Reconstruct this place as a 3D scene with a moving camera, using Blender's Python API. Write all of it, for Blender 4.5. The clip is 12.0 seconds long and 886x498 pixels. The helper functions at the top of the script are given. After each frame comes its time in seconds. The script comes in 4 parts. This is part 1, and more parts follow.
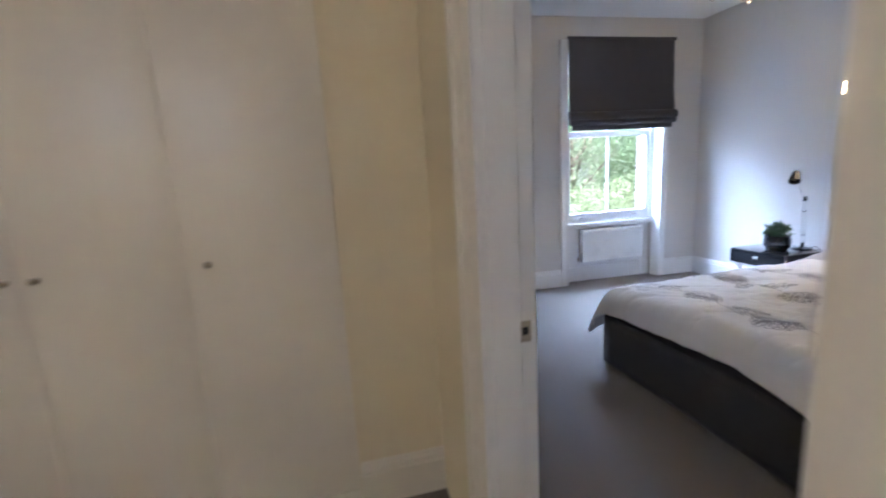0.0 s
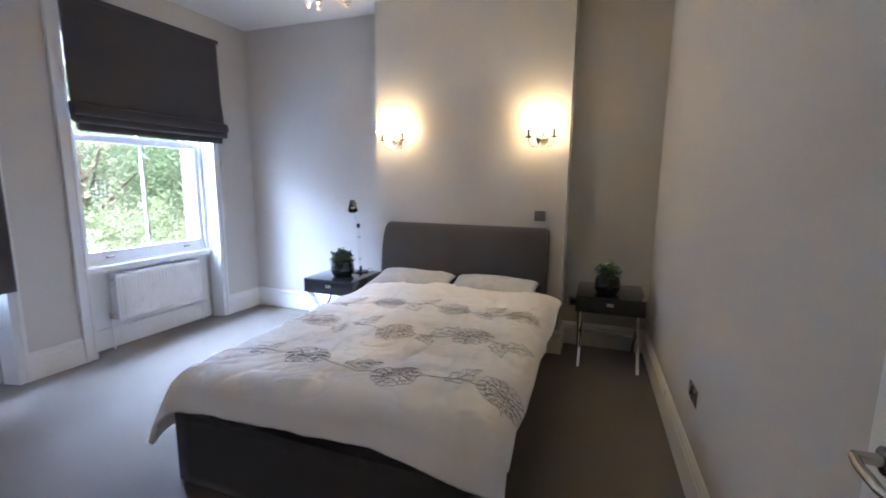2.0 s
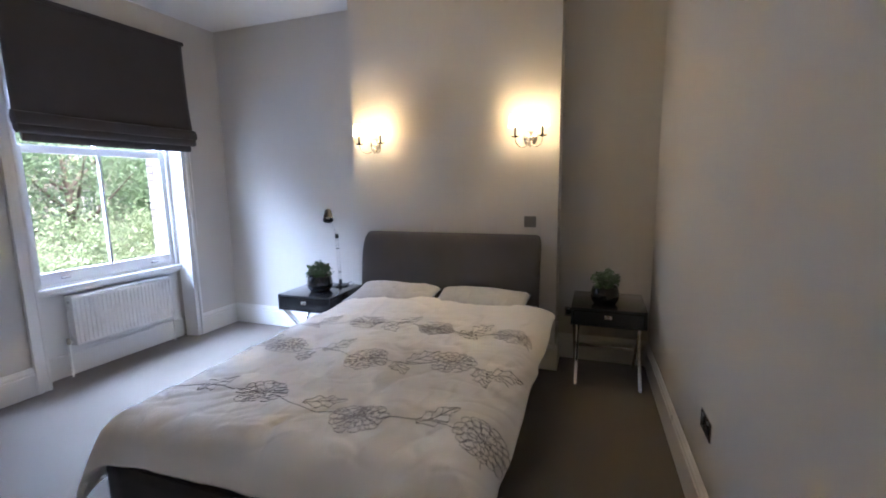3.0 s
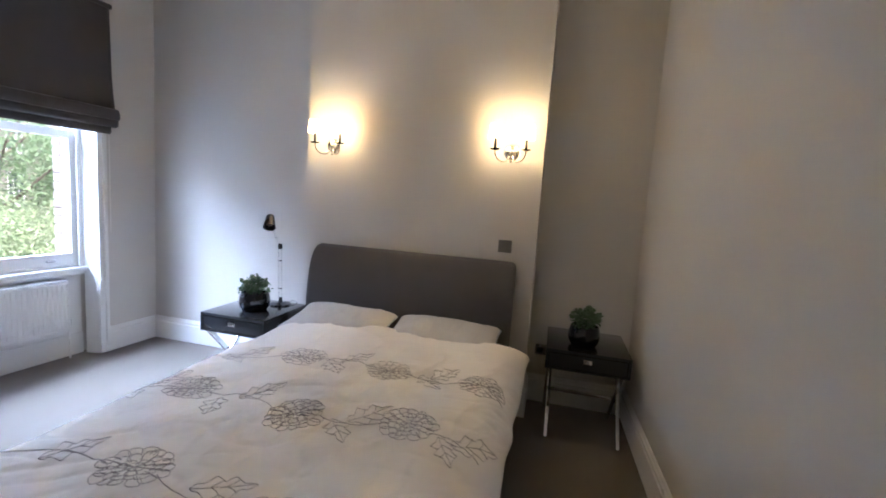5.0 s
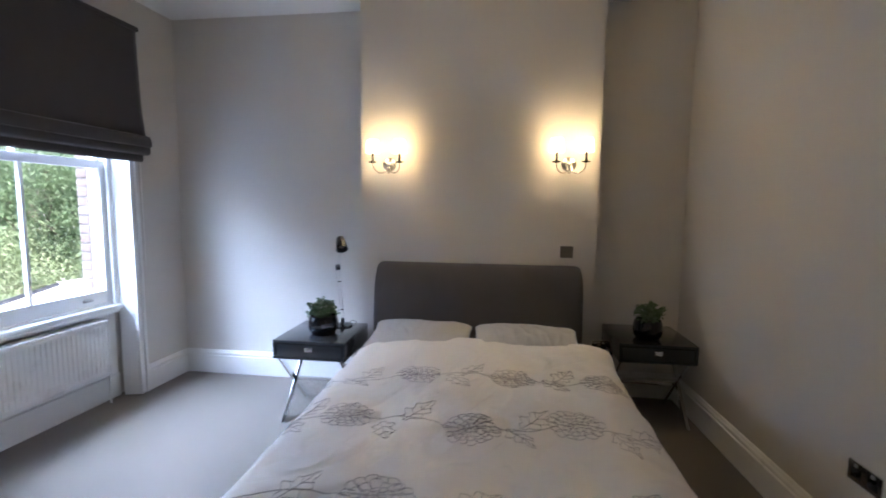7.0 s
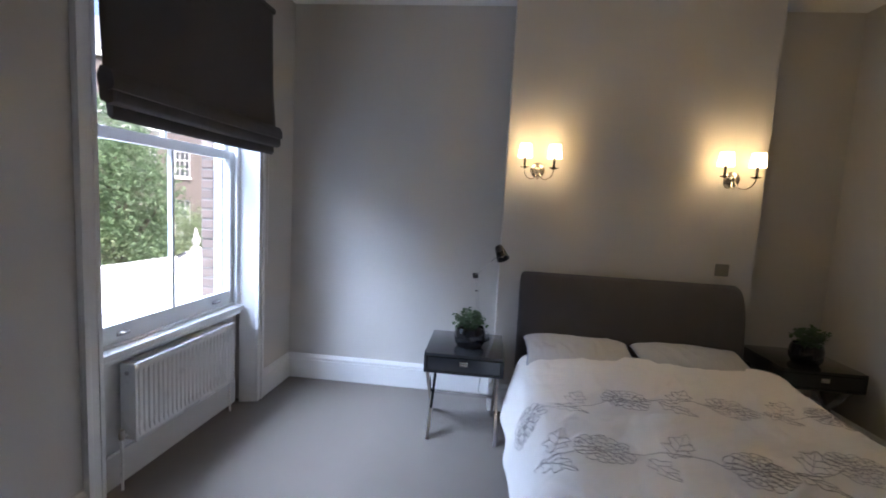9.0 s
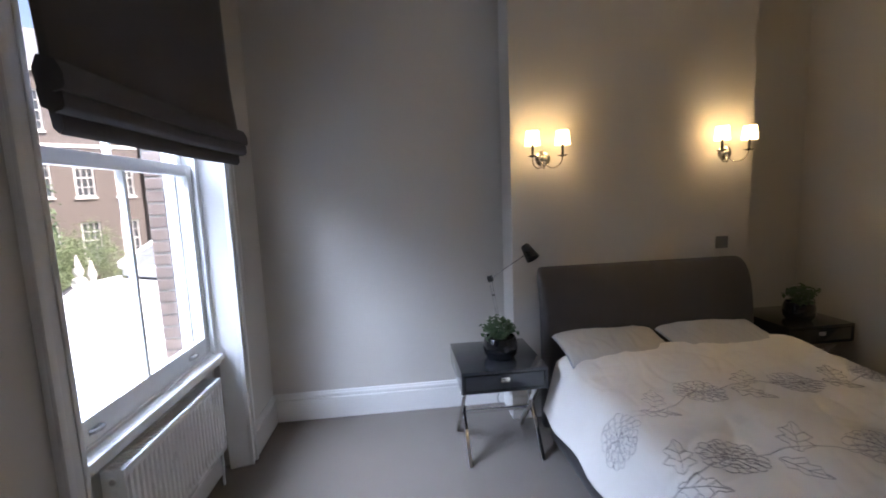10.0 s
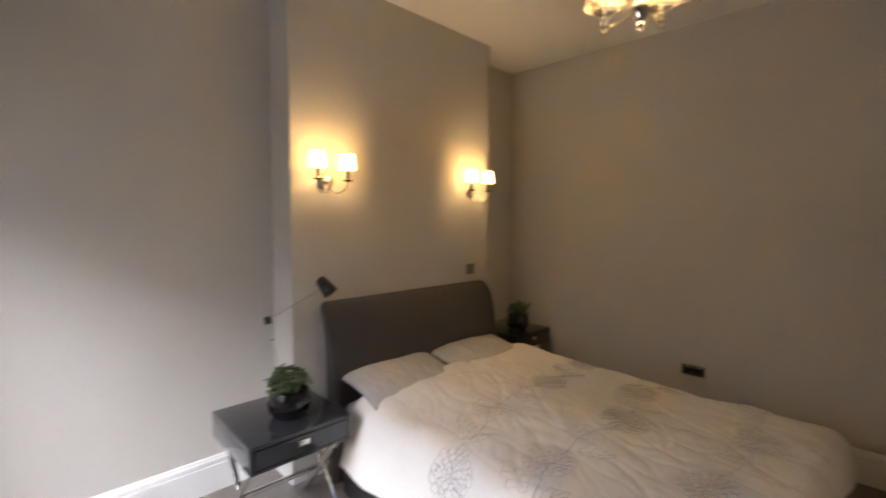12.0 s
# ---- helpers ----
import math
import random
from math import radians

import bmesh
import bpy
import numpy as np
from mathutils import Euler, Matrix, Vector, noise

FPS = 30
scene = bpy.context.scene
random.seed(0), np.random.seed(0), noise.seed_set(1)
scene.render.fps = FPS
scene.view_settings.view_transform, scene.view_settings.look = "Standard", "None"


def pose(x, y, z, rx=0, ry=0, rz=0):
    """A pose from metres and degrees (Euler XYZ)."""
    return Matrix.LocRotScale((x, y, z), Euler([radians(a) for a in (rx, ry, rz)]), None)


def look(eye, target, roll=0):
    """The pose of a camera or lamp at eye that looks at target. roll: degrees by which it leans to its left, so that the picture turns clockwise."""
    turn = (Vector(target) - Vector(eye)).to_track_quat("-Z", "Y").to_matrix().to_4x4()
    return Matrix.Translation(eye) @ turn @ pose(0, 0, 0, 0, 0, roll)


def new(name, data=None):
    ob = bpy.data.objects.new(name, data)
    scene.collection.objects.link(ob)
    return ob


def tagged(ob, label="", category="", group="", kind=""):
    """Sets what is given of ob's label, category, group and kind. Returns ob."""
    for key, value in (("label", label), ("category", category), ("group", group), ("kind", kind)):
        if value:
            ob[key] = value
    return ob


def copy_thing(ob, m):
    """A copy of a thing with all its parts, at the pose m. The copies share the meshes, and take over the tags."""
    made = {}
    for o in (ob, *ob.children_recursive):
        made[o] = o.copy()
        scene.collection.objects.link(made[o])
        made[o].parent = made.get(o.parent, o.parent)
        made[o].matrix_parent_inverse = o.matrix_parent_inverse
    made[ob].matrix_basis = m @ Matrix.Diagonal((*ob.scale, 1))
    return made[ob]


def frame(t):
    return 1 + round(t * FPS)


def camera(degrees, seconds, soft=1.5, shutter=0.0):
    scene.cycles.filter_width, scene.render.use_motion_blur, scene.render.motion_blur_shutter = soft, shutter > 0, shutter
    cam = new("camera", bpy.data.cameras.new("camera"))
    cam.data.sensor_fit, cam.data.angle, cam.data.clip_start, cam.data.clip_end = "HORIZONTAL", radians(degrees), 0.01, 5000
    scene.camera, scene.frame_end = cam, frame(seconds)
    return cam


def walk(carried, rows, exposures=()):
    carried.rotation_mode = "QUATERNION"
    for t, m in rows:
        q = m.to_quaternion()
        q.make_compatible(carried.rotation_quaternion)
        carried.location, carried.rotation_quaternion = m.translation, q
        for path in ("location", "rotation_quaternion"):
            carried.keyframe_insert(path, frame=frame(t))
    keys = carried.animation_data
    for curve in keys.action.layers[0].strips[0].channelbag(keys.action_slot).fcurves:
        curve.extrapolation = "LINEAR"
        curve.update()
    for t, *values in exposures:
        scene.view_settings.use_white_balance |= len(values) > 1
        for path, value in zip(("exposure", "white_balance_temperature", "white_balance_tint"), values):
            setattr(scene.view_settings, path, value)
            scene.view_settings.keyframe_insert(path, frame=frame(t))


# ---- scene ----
cam = camera(91.2, 12.0, soft=1.8, shutter=0.6)
PATH = [
    (0, (0.333, 0.317, 1.569), (0.8, 2.229, 1.212), -3.2),
    (0.5, (0.529, 0.74, 1.574), (1.35, 2.53, 1.225), -1.5),
    (1, (0.666, 0.975, 1.572), (2.041, 2.393, 1.258), -0.3),
    (1.5, (0.758, 1.118, 1.583), (2.514, 2.022, 1.266), -0.4),
    (2, (0.816, 1.174, 1.58), (2.674, 1.845, 1.267), 0.6),
    (2.5, (0.942, 1.164, 1.575), (2.822, 1.778, 1.277), -0.2),
    (3, (1.143, 1.16, 1.594), (3.006, 1.823, 1.296), -0.8),
    (3.5, (1.358, 1.109, 1.586), (3.222, 1.779, 1.307), 0.5),
    (5.5, (1.605, 1.571, 1.583), (3.551, 1.986, 1.378), 3.3),
    (6, (1.569, 1.84, 1.608), (3.53, 2.185, 1.421), 1.6),
    (6.5, (1.468, 2.0, 1.63), (3.439, 2.281, 1.444), 1.4),
    (7, (1.318, 2.207, 1.616), (3.292, 2.463, 1.42), 0.6),
    (7.5, (1.252, 2.421, 1.629), (3.188, 2.871, 1.405), 1.5),
    (9.5, (1.504, 3.831, 1.665), (3.493, 3.835, 1.449), 0.9),
    (10, (1.715, 4.166, 1.715), (3.689, 3.959, 1.468), -2.3),
    (10.5, (1.862, 4.45, 1.72), (3.814, 4.077, 1.496), 0.7),
    (11, (1.958, 4.613, 1.713), (3.807, 3.885, 1.487), -0.1),
    (11.5, (2.106, 4.588, 1.751), (3.792, 3.531, 1.558), 0.4),
    (12, (2.187, 4.529, 1.709), (3.624, 3.144, 1.572), 0.4),
]
EXPOSURES = [(0, 2.77, 5500, 22), (1.5, 2.85, 5550, 22), (2.5, 2.52, 5700, 23), (3.5, 2.43, 5800, 23), (5.5, 2.54, 5850, 22.5), (6.5, 2.28, 5850, 22.5), (7.5, 2.05, 5850, 21.5), (9.5, 1.39, 6300, 23), (10.5, 1.19, 6700, 25.5), (11, 1.04, 7000, 27), (11.5, 1.5, 7900, 27), (12, 1.83, 8450, 27)]
walk(cam, [(t, look(eye, target, roll)) for t, eye, target, roll in PATH], EXPOSURES)
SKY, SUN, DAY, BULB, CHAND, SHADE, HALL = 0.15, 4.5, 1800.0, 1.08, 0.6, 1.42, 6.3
DAY_COLOUR, BULB_COLOUR = (0.60, 0.78, 1.0), (1.0, 0.75, 0.35)

# ---------------------------------------------------------------- light
world = bpy.data.worlds.new("overcast_sky")
scene.world = world
world.use_nodes = True
wn = world.node_tree.nodes
sky = wn.new("ShaderNodeTexSky")
sky.sky_type, sky.sun_disc = "NISHITA", False
sky.sun_elevation, sky.sun_rotation = radians(50), radians(205)
sky.dust_density = 4.0
wn["Background"].inputs[1].default_value = SKY
world.node_tree.links.new(sky.outputs[0], wn["Background"].inputs[0])


def lamp(name, kind, m, power, colour, **more):
    data = bpy.data.lights.new(name, kind)
    data.energy, data.color = power, colour
    if kind == "AREA":
        data.shape, data.size, data.size_y = "RECTANGLE", more["size"], more["size_y"]
    elif kind == "SUN":
        data.angle = more["angle"]
    else:
        data.shadow_soft_size = more["radius"]
    ob = new(name, data)
    ob.matrix_world = m
    return ob


# a hazy sun stands high behind the house, so that none of it falls into the room
lamp("sun", "SUN", look((0, 0, 25), (9, 19, 0)), SUN, (1.0, 0.95, 0.88), angle=radians(10))
# stands in for the bright sky above the garden trees, as the window openings see it
# added area panel; lights the room more than the world sky alone
lamp("sky_stand_in_panel", "AREA", look((3.3, 9.2, 6.0), (3.8, 5.3, 1.3)), DAY, DAY_COLOUR, size=10.0, size_y=4.2)
# an unseen ceiling spot, added to light the hall warmly
lamp("added_hall_bulb", "POINT", Matrix.Translation((-1.25, -0.85, 2.60)), HALL, (1.0, 0.94, 0.85), radius=0.05)


# ---------------------------------------------------------------- materials
def material(name):
    m = bpy.data.materials.new(name)
    m.use_nodes = True
    return m, m.node_tree.nodes, m.node_tree.links, m.node_tree.nodes["Principled BSDF"]


def surface(name, colour, rough=0.5, metal=0.0, vary=0.06, scale=6.0, grain=220.0, bump=0.05, spread=0.0, coat=0.0, sheen=0.0, per_object=0.0):
    """A plain surface with variation at two scales and a fine relief."""
    m, n, l, p = material(name)
    p.inputs["Metallic"].default_value = metal
    p.inputs["Coat Weight"].default_value = coat
    p.inputs["Sheen Weight"].default_value = sheen
    tc = n.new("ShaderNodeTexCoord")
    big = n.new("ShaderNodeTexNoise")
    big.inputs["Scale"].default_value, big.inputs["Detail"].default_value = scale, 5
    fine = n.new("ShaderNodeTexNoise")
    fine.inputs["Scale"].default_value, fine.inputs["Detail"].default_value = grain, 3
    for t in (big, fine):
        l.new(tc.outputs["Object"], t.inputs["Vector"])
    add = n.new("ShaderNodeMath")
    add.operation = "MULTIPLY_ADD"
    l.new(fine.outputs["Fac"], add.inputs[0])
    add.inputs[1].default_value = 0.5
    l.new(big.outputs["Fac"], add.inputs[2])
    last = add.outputs[0]
    if per_object:
        info = n.new("ShaderNodeObjectInfo")
        more = n.new("ShaderNodeMath")
        more.operation = "MULTIPLY_ADD"
        l.new(info.outputs["Random"], more.inputs[0])
        more.inputs[1].default_value = per_object
        l.new(last, more.inputs[2])
        last = more.outputs[0]
    ramp = n.new("ShaderNodeMapRange")
    ramp.inputs["From Min"].default_value, ramp.inputs["From Max"].default_value = 0.35, 1.1 + per_object
    ramp.inputs["To Min"].default_value, ramp.inputs["To Max"].default_value = 1 - vary, 1 + vary
    l.new(last, ramp.inputs["Value"])
    mul = n.new("ShaderNodeMix")
    mul.data_type, mul.blend_type = "RGBA", "MULTIPLY"
    mul.inputs["Factor"].default_value = 1.0
    mul.inputs["A"].default_value = (*colour, 1)
    l.new(ramp.outputs[0], mul.inputs["B"])
    l.new(mul.outputs["Result"], p.inputs["Base Color"])
    rr = n.new("ShaderNodeMapRange")
    rr.inputs["To Min"].default_value, rr.inputs["To Max"].default_value = max(0.02, rough - 0.06 - spread), min(1, rough + 0.06 + spread)
    l.new(big.outputs["Fac"], rr.inputs["Value"])
    l.new(rr.outputs[0], p.inputs["Roughness"])
    b = n.new("ShaderNodeBump")
    b.inputs["Strength"].default_value, b.inputs["Distance"].default_value = bump, 0.004
    l.new(fine.outputs["Fac"], b.inputs["Height"])
    l.new(b.outputs[0], p.inputs["Normal"])
    return m


WALL = surface("grey_wall_paint", (0.60, 0.570, 0.525), 0.62, vary=0.025, scale=1.6, grain=160, bump=0.06)
HALLP = surface("cream_hall_paint", (0.73, 0.645, 0.45), 0.5, vary=0.03, scale=1.6, grain=160, bump=0.05)
CREAM = surface("cream_door_paint", (0.74, 0.69, 0.58), 0.38, vary=0.03, scale=2.2, grain=140, bump=0.04)
CEIL = surface("white_ceiling_paint", (0.80, 0.80, 0.79), 0.75, vary=0.02, scale=1.2, grain=150, bump=0.05)
GLOSS = surface("white_gloss_paint", (0.78, 0.775, 0.755), 0.3, vary=0.03, scale=4, grain=60, bump=0.03)
ENAMEL = surface("white_radiator_enamel", (0.82, 0.82, 0.80), 0.28, vary=0.025, scale=5, grain=90, bump=0.02)
BLIND = surface("charcoal_blind_fabric", (0.062, 0.056, 0.057), 0.85, vary=0.12, scale=9, grain=700, bump=0.25, sheen=0.15)
UPHOLS = surface("grey_headboard_cloth", (0.072, 0.066, 0.065), 0.88, vary=0.12, scale=7, grain=600, bump=0.3, sheen=0.2)
VALANCE = surface("dark_divan_cloth", (0.035, 0.032, 0.032), 0.9, vary=0.15, scale=5, grain=500, bump=0.3, sheen=0.1)
LINEN = surface("white_cotton", (0.77, 0.745, 0.71), 0.8, vary=0.03, scale=5, grain=420, bump=0.12, sheen=0.1)
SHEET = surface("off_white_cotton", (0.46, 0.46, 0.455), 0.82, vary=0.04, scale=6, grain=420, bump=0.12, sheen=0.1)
PRINT = surface("blue_grey_print", (0.33, 0.36, 0.42), 0.85, vary=0.4, scale=40, grain=300, bump=0.1)
THREAD = surface("grey_embroidery_thread", (0.41, 0.39, 0.395), 0.6, vary=0.2, scale=30, grain=600, bump=0.3)
LACQUER = surface("dark_grey_lacquer", (0.030, 0.034, 0.040), 0.12, vary=0.12, scale=5, grain=120, bump=0.02, coat=0.5)
CHROME = surface("polished_chrome", (0.86, 0.86, 0.87), 0.06, metal=1.0, vary=0.03, scale=20, grain=90, bump=0.01)
DARKSTEEL = surface("dark_brushed_steel", (0.22, 0.21, 0.20), 0.42, metal=1.0, vary=0.08, scale=30, grain=300, bump=0.05)
NICKEL = surface("aged_nickel", (0.50, 0.47, 0.44), 0.22, metal=1.0, vary=0.1, scale=30, grain=120, bump=0.03)
STEEL = surface("brushed_steel", (0.48, 0.47, 0.46), 0.38, metal=1.0, vary=0.06, scale=30, grain=300, bump=0.05)
BLACK = surface("black_plastic", (0.012, 0.012, 0.013), 0.28, vary=0.2, scale=12, grain=200, bump=0.03)
VASE = surface("black_glazed_ceramic", (0.008, 0.009, 0.011), 0.07, vary=0.2, scale=9, grain=60, bump=0.01, coat=0.6)
SOIL = surface("potting_soil", (0.03, 0.022, 0.016), 0.95, vary=0.4, scale=40, grain=200, bump=0.6)
LEAF = surface("pot_plant_leaf", (0.070, 0.125, 0.050), 0.38, vary=0.35, scale=18, grain=150, bump=0.1)
PETAL = surface("white_petal", (0.75, 0.74, 0.68), 0.6, vary=0.05, scale=30, grain=200)
BRICK = surface("weathered_red_brick", (0.21, 0.14, 0.105), 0.9, vary=0.28, scale=14, grain=160, bump=0.5, per_object=0.35)
BRICKS = surface("far_brickwork", (0.155, 0.132, 0.118), 0.9, vary=0.25, scale=3, grain=40, bump=0.4)
MORTAR = surface("lime_mortar", (0.26, 0.235, 0.20), 0.95, vary=0.15, scale=20, grain=200, bump=0.4)
RENDER = surface("beige_render", (0.34, 0.325, 0.30), 0.9, vary=0.12, scale=1.5, grain=30, bump=0.2)
STUCCO = surface("white_stucco", (0.80, 0.79, 0.76), 0.7, vary=0.05, scale=5, grain=120, bump=0.2)
SLATE = surface("grey_slate", (0.21, 0.22, 0.24), 0.6, vary=0.25, scale=4, grain=60, bump=0.3)
PALESLATE = surface("pale_weathered_slate", (0.26, 0.28, 0.31), 0.45, vary=0.2, scale=4, grain=60, bump=0.3)
LEAD = surface("pale_roof_membrane", (0.72, 0.73, 0.74), 0.55, vary=0.08, scale=1.2, grain=30, bump=0.1)
DARKG = surface("dark_window_glass", (0.05, 0.06, 0.07), 0.08, vary=0.2, scale=1, grain=10, bump=0.01)
IRON = surface("black_painted_iron", (0.015, 0.015, 0.016), 0.4, vary=0.2, scale=12, grain=100, bump=0.1)
GROUND = surface("mossy_gravel", (0.14, 0.15, 0.10), 0.95, vary=0.3, scale=0.7, grain=9, bump=0.4)
BARK = surface("tree_bark", (0.10, 0.08, 0.06), 0.95, vary=0.3, scale=4, grain=40, bump=0.8)

def foliage(name, colour):
    """Leaves that let a part of the light through."""
    m = surface(name, colour, 0.6, vary=0.4, scale=0.9, grain=7, bump=0.1)
    n, l = m.node_tree.nodes, m.node_tree.links
    p = n["Principled BSDF"]
    thin = n.new("ShaderNodeBsdfTranslucent")
    l.new(p.inputs["Base Color"].links[0].from_socket, thin.inputs["Color"])
    both = n.new("ShaderNodeMixShader")
    both.inputs[0].default_value = 0.55
    l.new(p.outputs[0], both.inputs[1])
    l.new(thin.outputs[0], both.inputs[2])
    l.new(both.outputs[0], n["Material Output"].inputs["Surface"])
    return m


TREE1 = foliage("tree_foliage", (0.19, 0.275, 0.15))
TREE2 = foliage("dark_tree_foliage", (0.15, 0.225, 0.145))
HEDGE = foliage("pale_shrub_foliage", (0.27, 0.335, 0.19))
BRASS = surface("satin_nickel_lock", (0.45, 0.40, 0.33), 0.3, metal=1.0, vary=0.1, scale=30, grain=100)


def carpet():
    m, n, l, p = material("beige_wool_carpet")
    p.inputs["Roughness"].default_value = 0.95
    p.inputs["Sheen Weight"].default_value = 0.25
    tc = n.new("ShaderNodeTexCoord")
    tuft = n.new("ShaderNodeTexVoronoi")
    tuft.inputs["Scale"].default_value = 260
    worn = n.new("ShaderNodeTexNoise")
    worn.inputs["Scale"].default_value, worn.inputs["Detail"].default_value = 1.8, 6
    for t in (tuft, worn):
        l.new(tc.outputs["Object"], t.inputs["Vector"])
    mix = n.new("ShaderNodeMix")
    mix.data_type = "RGBA"
    mix.inputs["A"].default_value, mix.inputs["B"].default_value = (0.162, 0.132, 0.104, 1), (0.208, 0.170, 0.135, 1)
    l.new(worn.outputs["Fac"], mix.inputs["Factor"])
    dark = n.new("ShaderNodeMix")
    dark.data_type, dark.blend_type = "RGBA", "MULTIPLY"
    dark.inputs["Factor"].default_value = 0.35
    l.new(mix.outputs["Result"], dark.inputs["A"])
    l.new(tuft.outputs["Color"], dark.inputs["B"])
    hue = n.new("ShaderNodeHueSaturation")
    hue.inputs["Saturation"].default_value, hue.inputs["Value"].default_value = 0.95, 1.02
    l.new(dark.outputs["Result"], hue.inputs["Color"])
    l.new(hue.outputs[0], p.inputs["Base Color"])
    b = n.new("ShaderNodeBump")
    b.inputs["Strength"].default_value, b.inputs["Distance"].default_value = 0.5, 0.006
    l.new(tuft.outputs["Distance"], b.inputs["Height"])
    l.new(b.outputs[0], p.inputs["Normal"])
    return m


CARPET = carpet()


def clear_glass(name, tint=(1, 1, 1), rough=0.0):
    m, n, l, p = material(name)
    p.inputs["Base Color"].default_value = (*tint, 1)
    p.inputs["Transmission Weight"].default_value = 1.0
    p.inputs["Roughness"].default_value = rough
    p.inputs["IOR"].default_value = 1.45
    return m


GLASS = clear_glass("window_glass", (0.97, 0.99, 0.98))
CRYSTAL = clear_glass("clear_crystal", (0.98, 0.97, 0.95), 0.02)


def shade_cloth(name, glow):
    """White lampshade card that lets a part of the bulb's light through; glow is the light of the lit card itself."""
    m, n, l, p = material(name)
    p.inputs["Base Color"].default_value = (0.85, 0.82, 0.76, 1)
    p.inputs["Roughness"].default_value = 0.7
    if glow:
        p.inputs["Emission Color"].default_value = (1.0, 0.77, 0.38, 1)
        p.inputs["Emission Strength"].default_value = glow / 0.4
    thin = n.new("ShaderNodeBsdfTranslucent")
    thin.inputs["Color"].default_value = (0.86, 0.80, 0.68, 1)
    both = n.new("ShaderNodeMixShader")
    both.inputs[0].default_value = 0.6
    l.new(p.outputs[0], both.inputs[1])
    l.new(thin.outputs[0], both.inputs[2])
    l.new(both.outputs[0], n["Material Output"].inputs["Surface"])
    return m


LIT_SHADE = shade_cloth("lit_white_shade", SHADE)
DIM_SHADE = shade_cloth("faint_glow_chandelier_shade", 0.04 * SHADE)
PLAIN_SHADE = shade_cloth("unlit_white_shade", 0.0)


# ---------------------------------------------------------------- mesh helpers
def box(bm, x0, x1, y0, y1, z0, z1, bevel=0.0, seg=2):
    made = bmesh.ops.create_cube(bm, size=1)["verts"]
    for v in made:
        v.co = Vector(((x0 + x1) / 2 + v.co.x * (x1 - x0), (y0 + y1) / 2 + v.co.y * (y1 - y0), (z0 + z1) / 2 + v.co.z * (z1 - z0)))
    if bevel:
        edges = list({e for v in made for e in v.link_edges})
        bmesh.ops.bevel(bm, geom=edges, offset=bevel, segments=seg, profile=0.6, affect="EDGES")
    return bm


def lathe(bm, profile, centre=(0, 0, 0), steps=24, m=None):
    """Turn (radius, height) pairs round the z axis."""
    c, rings = Vector(centre), []
    for r, z in profile:
        ring = []
        for k in range(steps):
            a = 2 * math.pi * k / steps
            p = Vector((r * math.cos(a), r * math.sin(a), z))
            ring.append(bm.verts.new((m @ p if m else p) + c))
        rings.append(ring)
    for a, b in zip(rings, rings[1:]):
        for k in range(steps):
            bm.faces.new((a[k], a[(k + 1) % steps], b[(k + 1) % steps], b[k]))
    for ring, flip in ((rings[0], True), (rings[-1], False)):
        bm.faces.new(list(reversed(ring)) if flip else ring)
    return bm


def tube(bm, points, r, steps=8, taper=1.0):
    pts = [Vector(p) for p in points]
    rings, up = [], None
    for i, p in enumerate(pts):
        d = (pts[min(i + 1, len(pts) - 1)] - pts[max(i - 1, 0)]).normalized()
        if up is None:
            up = d.orthogonal().normalized()
        side = d.cross(up).normalized()
        up = side.cross(d).normalized()
        rr = r * (1 + (taper - 1) * i / max(1, len(pts) - 1))
        rings.append([bm.verts.new(p + (side * math.cos(2 * math.pi * k / steps) + up * math.sin(2 * math.pi * k / steps)) * rr) for k in range(steps)])
    for a, b in zip(rings, rings[1:]):
        for k in range(steps):
            bm.faces.new((a[k], a[(k + 1) % steps], b[(k + 1) % steps], b[k]))
    bm.faces.new(list(reversed(rings[0])))
    bm.faces.new(rings[-1])
    return bm


def profile_run(bm, section, a, b, out):
    """Sweep a moulding's section, (out, up) pairs, from a to b; out is the direction away from the wall."""
    a, b, out = Vector(a), Vector(b), Vector(out)
    ends = [[bm.verts.new(p + out * o + Vector((0, 0, u))) for o, u in section] for p in (a, b)]
    n = len(section)
    for k in range(n):
        bm.faces.new((ends[0][k], ends[1][k], ends[1][(k + 1) % n], ends[0][(k + 1) % n]))
    bm.faces.new(list(reversed(ends[0])))
    bm.faces.new(ends[1])
    return bm


def mesh(name, bm, mat, smooth=False):
    bmesh.ops.recalc_face_normals(bm, faces=bm.faces)
    data = bpy.data.meshes.new(name)
    bm.to_mesh(data)
    bm.free()
    data.materials.append(mat)
    if smooth:
        for f in data.polygons:
            f.use_smooth = True
        if smooth == "auto":
            data.set_sharp_from_angle(angle=radians(40))
    return data


def structure(name, bm, mat, label, category, smooth=False):
    return tagged(new(name, mesh(name, bm, mat, smooth)), label, category, kind="structure")


def part(name, bm, mat, parent, label="", smooth="auto"):
    ob = new(name, mesh(name, bm, mat, smooth))
    ob.parent = parent
    return tagged(ob, label)


def thing(name, at, label, category, group=""):
    ob = new(name)
    ob.empty_display_size = 0.1
    ob.location = at
    return tagged(ob, label, category, group)


def B(*a, **k):
    return box(bmesh.new(), *a, **k)


